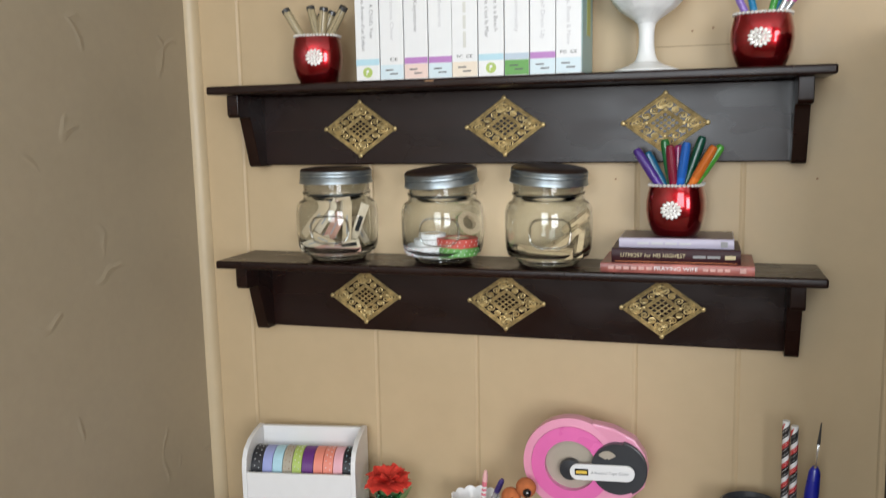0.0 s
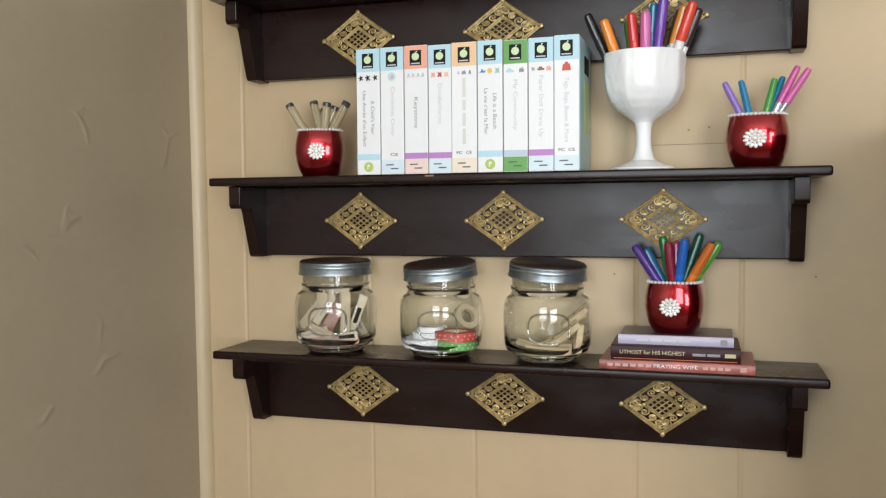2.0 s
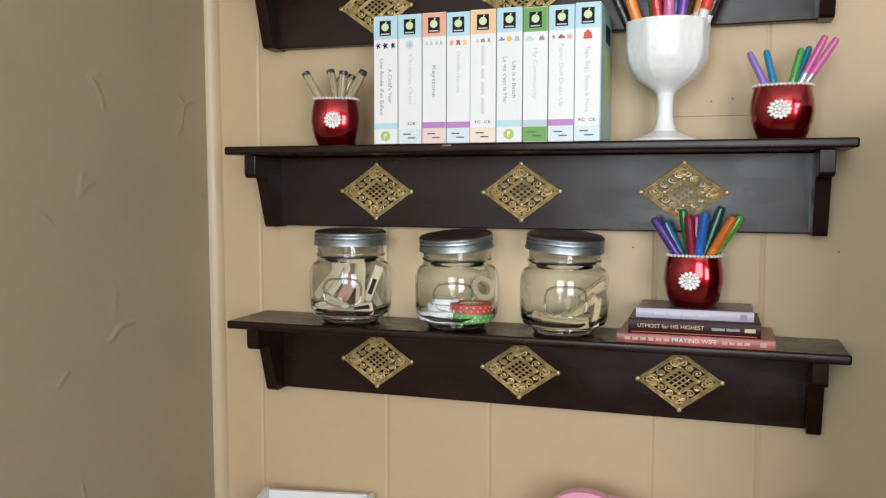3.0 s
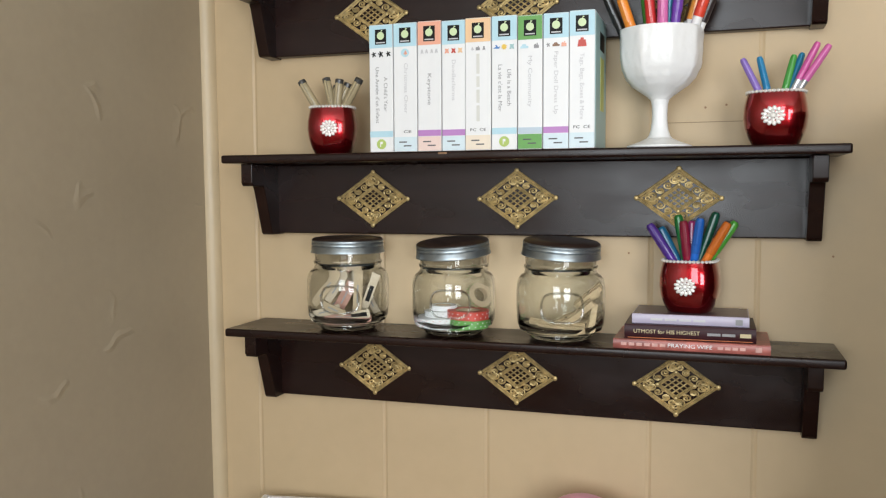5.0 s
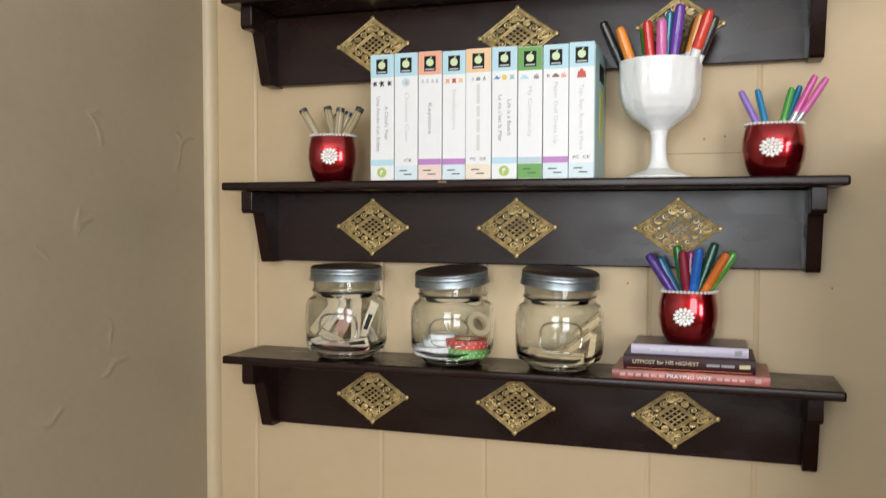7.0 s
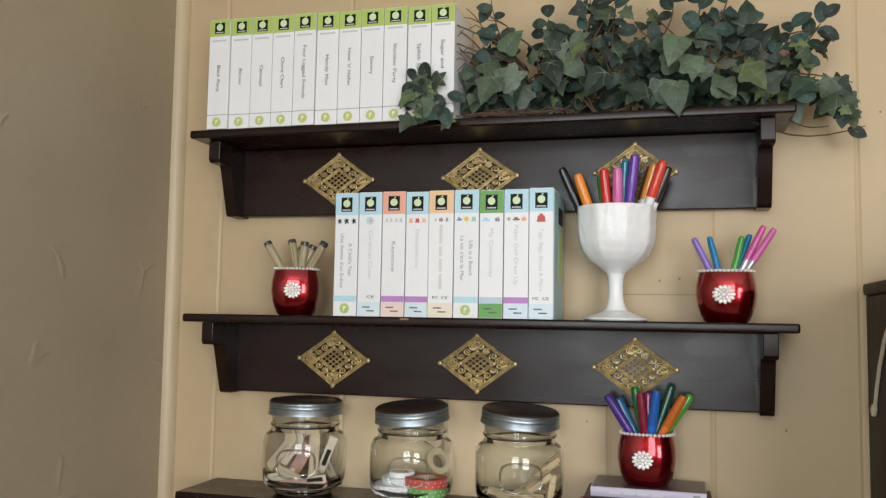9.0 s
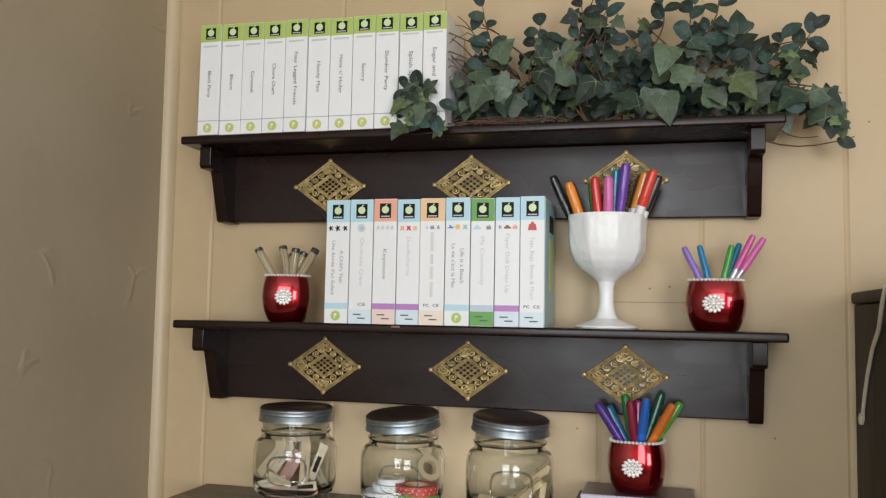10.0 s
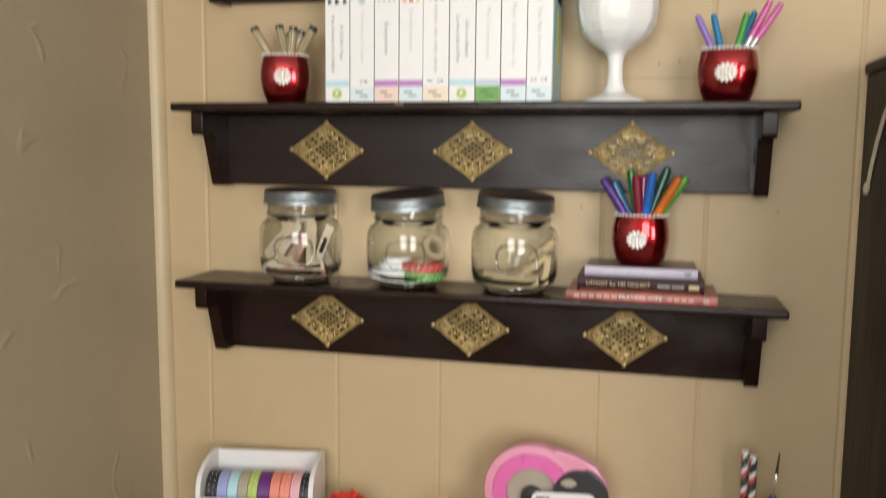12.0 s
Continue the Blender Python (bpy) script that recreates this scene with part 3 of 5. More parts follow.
def cup(x, y, z, turn, k, wide, where):
    t = empty("votive_cup", pose(x, y, z, 0, 0, turn) @ Matrix.Diagonal((wide, wide, 1, 1)), f"red mirrored glass cup with rhinestone flower {where}", "cup", "red cups")
    prof = [(0, 0.0), (0.024, 0.0), (0.0275, 0.002), (0.032, 0.012), (0.036, 0.025), (0.038, 0.040), (0.0375, 0.054), (0.0355, 0.066), (0.0335, 0.075), (0.0310, 0.075), (0.0335, 0.062), (0.035, 0.042), (0.031, 0.02), (0.024, 0.006), (0, 0.006)]
    part("bowl", lathe([(r * k, zz * k) for r, zz in prof], 56, sq), RED, t)
    bm = bmesh.new()
    for i in range(44):
        a = 2 * math.pi * i / 44
        r = 0.0335 * k * sq(a)
        ball(bm, (r * math.cos(a), r * math.sin(a), 0.0765 * k), 0.0026, 1)
    part("rhinestone_trim", bm, STONE, t, "row of clear rhinestones")
    fy, fz = -0.0385 * k, 0.041 * k
    bm = bmesh.new()
    ball(bm, (0, fy - 0.0016, fz), 0.0034, 2, 0.6)
    for n, r, length, wide in ((8, 0.0052, 0.0024, 0.0021), (13, 0.0098, 0.0036, 0.0025)):
        for i in range(n):
            a = 2 * math.pi * i / n
            bmesh.ops.create_icosphere(bm, subdivisions=2, radius=1, matrix=Matrix.Translation((r * math.cos(a), fy - 0.0002, fz + r * math.sin(a))) @ Matrix.Rotation(-a, 4, "Y") @ Matrix.Diagonal((length, 0.0015, wide, 1)))
    part("rhinestone_flower", bm, STONE, t, "clear rhinestone flower")
    return t


cup(-0.2865, -0.075, ZM, 16, 0.955, 1.07, "on a shelf")
cup(0.368, -0.078, ZM, -8, 0.925, 1.17, "on a shelf")
cup(0.260, -0.066, ZB + 0.0474, -8, 0.95, 1.14, "on a stack of books")


# ---- pens and markers ----
def pen(x, y, z, dx, dy, top, length, r, cap, barrel, capfrac, name, label, group, end=None):
    """A pen whose top stands at (x + dx, y + dy, top), leaning out from (x, y, z)."""
    up = Vector((x + dx, y + dy, top))
    d = (up - Vector((x, y, z))).normalized()
    q = Vector((0, 0, 1)).rotation_difference(d).to_matrix().to_4x4()
    t = empty(name, Matrix.Translation(up - d * length) @ q, label, "pen", group)
    c = length * (1 - capfrac)
    part("barrel", lathe([(0, 0), (r * 0.35, 0), (r * 0.8, 0.008), (r * 0.92, 0.014), (r * 0.92, c + 0.006), (0, c + 0.006)], 12), barrel, t)
    cp = part("cap", lathe([(0, c), (r, c), (r * 1.04, c + 0.003), (r, length * 0.75 + c * 0.25), (r * 0.9, length - 0.003), (r * 0.62, length), (0, length)], 14), cap, t)
    part("clip", box(-r * 0.25, r * 0.25, -r * 1.35, -r * 0.9, length - capfrac * length * 0.75, length - 0.003, 0.0004), cap, cp)
    if end:
        part("end_plug", lathe([(0, length - 0.004), (r * 1.03, length - 0.004), (r * 1.0, length + 0.002), (r * 0.7, length + 0.003), (0, length + 0.003)], 12), end, t)
    return t


GREYP, DARKP = plastic((0.40, 0.33, 0.20)), plastic((0.05, 0.05, 0.05))
for i, (dx, top) in enumerate(((-0.047, 1.571), (-0.015, 1.576), (0.001, 1.564), (0.016, 1.571), (0.024, 1.566), (0.050, 1.570))):
    pen(-0.2865 - dx * 0.15 + (0, 0.012, -0.01, 0.004, -0.012, -0.004)[i], -0.075, ZM + 0.02, dx * 1.15 - (0, 0.012, -0.01, 0.004, -0.012, -0.004)[i], (-0.012, 0.01, 0.016, -0.008, 0.006, -0.01)[i], top - 0.003, 0.115, 0.0066, GREYP, GREYP, 0.45, "fineliner_pen", "grey-green fineliner pen with a dark end in a red cup", "fineliner pens in a red cup", DARKP)
for i, (dx, top, c) in enumerate(((-0.044, 1.572, (0.26, 0.16, 0.55)), (-0.022, 1.575, (0.01, 0.22, 0.45)), (0.022, 1.575, (0.07, 0.36, 0.06)), (0.033, 1.578, (0.01, 0.20, 0.38)), (0.050, 1.588, (0.62, 0.10, 0.35)), (0.063, 1.583, (0.66, 0.14, 0.40)))):
    pen(0.368 - dx * 0.15, -0.078, ZM + 0.015, dx * 1.15, (0.0, 0.012, 0.008, 0.016, -0.006, -0.014)[i], top, 0.125, 0.0047, plastic(c), SILVER, 0.42, "gel_pen", "slim silver pen with a coloured cap in a red cup", "slim pens in a red cup")
for i, (dx, top, c) in enumerate(((-0.057, 1.347, (0.09, 0.03, 0.30)), (-0.042, 1.342, (0.01, 0.15, 0.30)), (-0.018, 1.360, (0.02, 0.22, 0.05)), (-0.010, 1.352, (0.30, 0.01, 0.04)), (0.001, 1.351, (0.60, 0.06, 0.28)), (0.013, 1.356, (0.02, 0.16, 0.62)), (0.034, 1.363, (0.01, 0.10, 0.06)), (0.050, 1.350, (0.80, 0.20, 0.02)), (0.060, 1.350, (0.12, 0.50, 0.06)))):
    pen(0.260 - dx * 0.2, -0.066, 1.24, dx * 1.2, (-0.008, 0.008, 0.0, -0.010, 0.012, -0.014, 0.012, -0.012, 0.012)[i], top, 0.125, 0.0066, plastic(tuple(0.7 * v for v in c)), plastic(c), 0.4, "felt_marker", "coloured felt marker standing in a red cup", "felt markers in a red cup")
gob = [(-0.084, 0.058, (0.015, 0.015, 0.015)), (-0.062, 0.054, (0.015, 0.012, 0.03)), (-0.058, 0.046, (0.85, 0.28, 0.03)), (-0.027, 0.052, (0.08, 0.30, 0.05)), (-0.019, 0.055, (0.65, 0.04, 0.04)), (0.003, 0.053, (0.68, 0.16, 0.42)), (0.014, 0.066, (0.02, 0.22, 0.36)), (0.021, 0.056, (0.01, 0.25, 0.10)), (0.029, 0.072, (0.15, 0.05, 0.38)), (0.050, 0.062, (0.16, 0.06, 0.03)), (0.058, 0.060, (0.75, 0.30, 0.05)), (0.070, 0.061, (0.70, 0.06, 0.03)), (0.078, 0.055, (0.03, 0.02, 0.02))]
for i, (dx, up, c) in enumerate(gob):
    pen(0.217 + dx * 0.35, -0.07 + (0.0, 0.014, -0.012, 0.01, -0.008, -0.014)[i % 6] * 0.6, ZM + 0.105, dx * 0.6, (-0.012, 0.02, -0.018, 0.016, -0.008, -0.02)[i % 6], ZM + 0.166 + up, 0.128, 0.0072 if i % 3 else 0.0066, plastic(c), plastic(c) if i < 9 else WHITE, 0.42, "felt_marker", "coloured felt marker standing in a white goblet", "felt markers in a white goblet")

# ---- milk glass goblet ----
g = empty("goblet", pose(0.2155, -0.07, ZM, 0, 0, 8) @ Matrix.Diagonal((1.03, 1.03, 0.955, 1)), "white milk glass goblet with faceted bowl on a shelf", "goblet")


def facet(a, z):
    """Nine flat panels round the bowl, fading out at the stem."""
    step = 2 * math.pi / 9
    flat = math.cos(step / 2) / math.cos((a % step) - step / 2)
    k = 0.75 * min(1, max(0, (z - 0.080) / 0.02)) * min(1, max(0.25, (0.176 - z) / 0.012))
    lump = noise.noise((9 * math.cos(a), 9 * math.sin(a), z * 70)) + 0.6 * noise.noise((22 * math.cos(a), 22 * math.sin(a), z * 110 + 7))
    return 1 + k * (flat - 0.98) + 0.014 * lump * min(1, max(0, (z - 0.078) / 0.01))


def finer(profile, steps):
    """The same outline with more rings along it."""
    out = []
    for (r0, z0), (r1, z1) in zip(profile, profile[1:]):
        out += [(r0 + (r1 - r0) * i / steps, z0 + (z1 - z0) * i / steps) for i in range(steps)]
    return out + [profile[-1]]


bowl = [(0.0, 0.072), (0.0125, 0.071), (0.0165, 0.0755), (0.025, 0.082), (0.037, 0.091), (0.0465, 0.102), (0.0525, 0.116), (0.0550, 0.132), (0.0556, 0.150), (0.0560, 0.168), (0.0552, 0.1725), (0.0530, 0.171), (0.0528, 0.150), (0.051, 0.128), (0.046, 0.110), (0.034, 0.099), (0.015, 0.09), (0, 0.089)]
part("bowl", lathe(finer(bowl, 4), 108, facet), MILK, g)
part("stem", lathe([(0.0, 0.012), (0.0195, 0.012), (0.0145, 0.019), (0.0118, 0.028), (0.0104, 0.040), (0.0102, 0.052), (0.0108, 0.064), (0.0127, 0.0725), (0, 0.0725)], 32), MILK, g)
part("foot", lathe([(0, 0), (0.042, 0), (0.0438, 0.002), (0.043, 0.0042), (0.034, 0.0075), (0.024, 0.0115), (0.017, 0.0155), (0, 0.0155)], 56, lambda a, z: 1 + 0.012 * math.cos(10 * a)), MILK, g)


# ---- glass jars ----
def jar(x, y, k, tilt, roll, label):
    t = empty("glass_jar", pose(x, y, ZB, 0, 0, 20) @ Matrix.Diagonal((1, 1, 0.96, 1)), label, "jar", "glass jars")
    outer = [(0, 0.0095), (0.0458, 0.0095), (0.0545, 0.0110), (0.0542, 0.0128), (0.0615, 0.0165), (0.0648, 0.026), (0.0662, 0.046), (0.0664, 0.068), (0.0658, 0.084), (0.0640, 0.0925), (0.0600, 0.0985), (0.0548, 0.102), (0.0532, 0.108), (0.0552, 0.111), (0.0552, 0.114), (0.053, 0.116), (0.053, 0.126), (0.053, 0.137)]
    inner = [(0.0502, 0.137), (0.0502, 0.106), (0.0555, 0.0965), (0.0598, 0.0905), (0.0620, 0.081), (0.0628, 0.068), (0.0626, 0.046), (0.0612, 0.030), (0.0565, 0.021), (0.046, 0.0145), (0, 0.0125)]
    body = part("glass_body", lathe([(r * k, z * k) for r, z in outer + inner], 64, lambda a, z: 0.985 + 0.03 * (sq(a, 0, 2.6) - 1) * (1 if z < 0.1 else 0)), JAR, t)
    # no cast shadow here; the glass tint darkens the wall behind instead
    body.visible_shadow = False
    part("foot", lathe([(r * k, z * k) for r, z in [(0, 0.003), (0.030, 0.0025), (0.038, 0.0), (0.0435, 0.0018), (0.0470, 0.0060), (0.0468, 0.0080), (0.0458, 0.0093), (0, 0.0093)]], 64), JAR, t, "thick dark-looking glass foot")
    oval = bmesh.new()
    pts = []
    for i in range(33):
        a = 2 * math.pi * i / 32
        u, v = 0.030 * math.copysign(abs(math.cos(a)) ** 0.6, math.cos(a)) * k, (0.056 + 0.022 * math.copysign(abs(math.sin(a)) ** 0.7, math.sin(a))) * k
        ang = u / (0.066 * k) - math.pi / 2 - radians(8)
        rr = 0.0672 * k * 0.99
        pts.append((rr * math.cos(ang), rr * math.sin(ang), v))
    emb = part("embossed_oval", add_tube(oval, pts, 0.0016, 8, False), JAR, body)
    lid = part("lid", lathe([(0.0, 0.0262), (0.048, 0.0262), (0.0545, 0.025), (0.0572, 0.0225), (0.0572, 0.0205), (0.0560, 0.0195), (0.0574, 0.0175), (0.0574, 0.0150), (0.0561, 0.0138), (0.0574, 0.0120), (0.0576, 0.0070), (0.0588, 0.0050), (0.0585, 0.0030), (0.0555, 0.0028), (0.0545, 0.022), (0, 0.023)], 64), ZINC, t, "brushed zinc screw lid")
    lid.matrix_local = pose(0, 0, 0.125 * k, tilt, roll, 0) @ Matrix.Diagonal((k, k, k, 1))
    # disc over the zinc, coloured as the reflection of the shelf above
    part("lid_disc", lathe([(0, 0.0295), (0.040, 0.0290), (0.0535, 0.0272), (0.0566, 0.0245), (0.0560, 0.0235), (0, 0.0252)], 48), LIDTOP, lid, "lid top with the dark shelf's reflection painted on")
    return t


jar(-0.2665, -0.069, 1.0, 0, 0, "glass jar with zinc lid, filled with paper tags")
jar(-0.0895, -0.069, 0.985, 4, -4.5, "glass jar of ribbon rolls with crooked zinc lid")
jar(0.076, -0.069, 1.0, 4.5, 3, "glass jar with zinc lid and small clothes pegs")

BEIGE = material("off_white_card", (0.56, 0.47, 0.34), 0.6, grain=0.1, scale=60)
TAGS = [(-0.030, -0.018, 0.066, 50, 0.072, 0.0160, 0), (-0.014, -0.010, 0.070, 55, 0.064, 0.0125, 1), (0.026, -0.022, 0.060, 87, 0.066, 0.0160, 0), (0.043, -0.014, 0.062, 69, 0.058, 0.0125, 3), (-0.026, -0.030, 0.028, 18, 0.052, 0.0150, 1), (0.010, -0.028, 0.020, 3, 0.080, 0.0090, 2), (-0.004, -0.004, 0.052, 60, 0.056, 0.0185, 2), (0.002, 0.004, 0.092, 6, 0.040, 0.0120, 0), (0.012, 0.012, 0.056, 96, 0.062, 0.0150, 1), (-0.022, 0.014, 0.044, 36, 0.060, 0.0150, 0), (0.030, 0.020, 0.044, 118, 0.052, 0.0140, 1), (-0.010, -0.034, 0.034, -22, 0.040, 0.0130, 0), (0.036, -0.034, 0.028, 12, 0.030, 0.0120, 3)]
PINKCARD = material("pinkish_card", (0.44, 0.24, 0.18), 0.6, grain=0.3, scale=80)
for i, (dx, dy, dz, turn, length, width, look_of) in enumerate(TAGS):
    m = pose(-0.2665 + dx, -0.069 + dy, ZB + dz, 90, -turn, 0) @ pose(0, 0, 0, (-14, 9, -6, 16, -20)[i % 5], 0, 0)
    t = empty("paper_tag", m, "cream paper tag lying in a glass jar", "tag", "tags in a jar")
    part("card", box(-length / 2, length / 2, -width / 2, width / 2, -0.0006, 0.0006, 0.0003, 1), (CREAM, BEIGE, PINKCARD, BEIGE)[look_of], t)
    if look_of == 3:
        part("print_bar", box(-0.016, 0.010, -width * 0.30, width * 0.22, 0.0004, 0.0012), INK, t, "black printed block")
    else:
        part("print_bar", box(-length * 0.25, length * 0.2, -0.0012, 0.0012, 0.0004, 0.0010), GREYINK, t)


def roll(x, y, z, r, h, mat, m=None, name="tape_roll", label="roll of printed craft tape", group="tape rolls", band=None):
    t = empty(name, (m or Matrix.Identity(4)), label, "tape", group)
    if m is None:
        t.matrix_world = pose(x, y, z)
    part("tape", lathe([(r * 0.62, 0), (r, 0), (r, h), (r * 0.62, h)], 36, closed=True), mat, t)
    part("core", lathe([(r * 0.56, 0.0003), (r * 0.62, 0.0003), (r * 0.62, h - 0.0003), (r * 0.56, h - 0.0003)], 36, closed=True), CREAM, t)
    if band:
        bm = bmesh.new()
        for j in range(20):
            a = 2 * math.pi * j / 20
            for zz in (0.3, 0.72):
                ball(bm, ((r + 0.0001) * math.cos(a + zz), (r + 0.0001) * math.sin(a + zz), h * zz), 0.0011, 1)
        part("dots", bm, band, t)
    return t


JG = "ribbon rolls in a jar"
roll(-0.112, -0.078, ZB + 0.013, 0.033, 0.012, PAPER, label="white ribbon roll lying in a glass jar", group=JG, band=RST)
roll(-0.062, -0.082, ZB + 0.013, 0.030, 0.013, LEAFGREEN, label="green ribbon roll lying in a glass jar", group=JG, band=PAPER)
roll(-0.063, -0.083, ZB + 0.0265, 0.031, 0.013, RST, label="red and white ribbon roll in a glass jar", group=JG, band=PAPER)
roll(-0.108, -0.074, ZB + 0.0255, 0.026, 0.010, PAPER, label="white ribbon roll lying in a glass jar", group=JG, band=GREYINK)
roll(-0.106, -0.071, ZB + 0.036, 0.021, 0.008, PAPER, label="white ribbon roll lying in a glass jar", group=JG)
roll(0, 0, 0, 0.021, 0.010, CREAM, pose(-0.058, -0.044, ZB + 0.056, 66, 0, 48), label="white ribbon roll standing in a glass jar", group=JG, band=LEAFGREEN)

PEGS = [(0.020, -0.036, 0.022, 2), (0.034, -0.030, 0.046, 42), (0.026, -0.014, 0.038, 48), (0.044, -0.018, 0.068, 40), (0.048, -0.020, 0.036, 84), (0.012, -0.020, 0.030, 28), (-0.006, -0.030, 0.021, -4), (0.038, 0.008, 0.060, 34), (0.022, 0.012, 0.034, 20), (0.030, 0.022, 0.024, 4), (-0.024, -0.010, 0.020, -12)]
for dx, dy, dz, turn in PEGS:
    m = pose(0.076 + dx, -0.069 + dy, ZB + dz, 90, -turn, 0) @ pose(0, 0, 0, 25, 0, 0)
    t = empty("clothes_peg", m, "small pale wooden clothes peg in a glass jar", "peg", "pegs in a jar")
    part("leg", slab([(-0.021, 0.0008), (0.021, 0.0025), (0.021, 0.0062), (0.004, 0.0062), (-0.021, 0.0040)], -0.0042, 0.0042, "y"), PIN, t)
    part("leg", slab([(-0.021, -0.0008), (0.021, -0.0025), (0.021, -0.0062), (0.004, -0.0062), (-0.021, -0.0040)], -0.0042, 0.0042, "y"), PIN, t)
    part("spring", tube([(0.002, -0.0048, 0), (0.002, 0.0048, 0)], 0.0022, 8), STEEL, t)


# ---- stacked books ----
LILAC = material("lilac_cover", (0.50, 0.46, 0.58), 0.35, grain=0.06, scale=50)
PLUM = material("plum_cover", (0.035, 0.008, 0.011), 0.4, grain=0.15, scale=50, spec=0.22)
ROSE = material("rose_cover", (0.36, 0.11, 0.09), 0.35, grain=0.55, scale=60)
PAGES = material("page_edges", (0.66, 0.60, 0.48), 0.8, grain=0.15, scale=200, stretch=(0.05, 0.05, 6))


def book(x0, x1, y0, y1, z, h, cover, turn, label):
    cx, cy = (x0 + x1) / 2, (y0 + y1) / 2
    t = empty("book", pose(cx, cy, z, 0, 0, turn), label, "book", "stacked books")
    a, b, c, d = x0 - cx, x1 - cx, y0 - cy, y1 - cy
    part("back_cover", box(a, b, c + 0.001, d, 0, 0.0012, 0.0004, 1), cover, t)
    part("front_cover", box(a, b, c + 0.001, d, h - 0.0012, h, 0.0004, 1), cover, t)
    part("spine", slab([(c + 0.0012, 0), (c + 0.0002, 0.0015), (c, h / 2), (c + 0.0002, h - 0.0015), (c + 0.0012, h)], a, b, "x"), cover, t)
    part("pages", box(a + 0.003, b - 0.003, c + 0.0015, d - 0.003, 0.0013, h - 0.0013), PAGES, t, "cream page block")
    return t, c - 0.0004, h


GOLDINK = material("gold_ink", (0.62, 0.52, 0.30), 0.4)
t, f, h = book(0.160, 0.366, -0.124, -0.010, ZB, 0.0132, ROSE, -0.6, "rose-red paperback book at the bottom of a stack")
writing("title", "PRAYING WIFE", 0.058, PAPER, t, Matrix.Translation((0.0, f, h / 2)) @ UPRIGHT, height=0.008)
FADED = material("faded_rose_ink", (0.62, 0.36, 0.32), 0.5, grain=0.3, scale=200)
for k in range(6):
    part("title_bar", box(-0.092 + 0.0105 * k, -0.0845 + 0.0105 * k, f - 0.0002, f + 0.001, h * 0.34, h * 0.66), FADED, t)
for k in range(4):
    part("name_bar", box(0.036 + 0.0095 * k, 0.043 + 0.0095 * k, f - 0.0002, f + 0.001, h * 0.34, h * 0.64), FADED, t)
part("label_patch", box(0.084, 0.092, f - 0.0002, f + 0.001, h * 0.25, h * 0.75), FADED, t)
t, f, h = book(0.174, 0.347, -0.117, -0.012, ZB + 0.0134, 0.0200, PLUM, 0.4, "dark plum book with gilt title in a stack")
writing("title", "UTMOST for HIS HIGHEST", 0.088, GOLDINK, t, Matrix.Translation((-0.030, f, h * 0.52)) @ UPRIGHT, height=0.010)
for k in range(2):
    part("name_bar", box(0.024 + 0.019 * k, 0.041 + 0.019 * k, f - 0.0002, f + 0.001, h * 0.40, h * 0.58), GREYINK, t)
part("maker_bar", box(0.066, 0.080, f - 0.0002, f + 0.001, h * 0.36, h * 0.62), GOLDINK, t)
part("foil_line", box(-0.082, 0.082, f - 0.0001, f + 0.001, h * 0.07, h * 0.11), material("copper_line", (0.6, 0.18, 0.05), 0.4), t)
t, f, h = book(0.184, 0.339, -0.108, -0.014, ZB + 0.0336, 0.0132, LILAC, -0.5, "pale lilac paperback on top of a stack")
for k in range(4):
    part("title_bar", box(-0.052 + 0.019 * k, -0.036 + 0.019 * k, f - 0.0002, f + 0.001, h * 0.36, h * 0.60), PALEINK, t)
part("cover_print", box(-0.076, 0.076, -0.044, 0.044, h - 0.0002, h + 0.0004), material("brown_purple_print", (0.10, 0.06, 0.075), 0.3, grain=0.3, scale=40), t, "dark printed front")
part("maker_patch", box(0.060, 0.069, f - 0.0002, f + 0.001, h * 0.2, h * 0.75), GREYINK, t)


# ---- ivy garland on the top shelf ----
def leaf_mat(name, colour):
    return material(name, colour, 0.55, grain=0.6, scale=55, vary=0.6, bump=0.25)


VEIN = material("leaf_vein", (0.13, 0.17, 0.105), 0.6)
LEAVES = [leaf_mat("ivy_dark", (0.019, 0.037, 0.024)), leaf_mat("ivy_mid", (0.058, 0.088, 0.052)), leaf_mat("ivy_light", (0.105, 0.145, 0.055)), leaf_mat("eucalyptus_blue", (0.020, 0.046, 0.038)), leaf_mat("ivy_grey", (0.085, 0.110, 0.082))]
STEM = material("brown_stem", (0.10, 0.052, 0.030), 0.7, grain=0.3, scale=80)


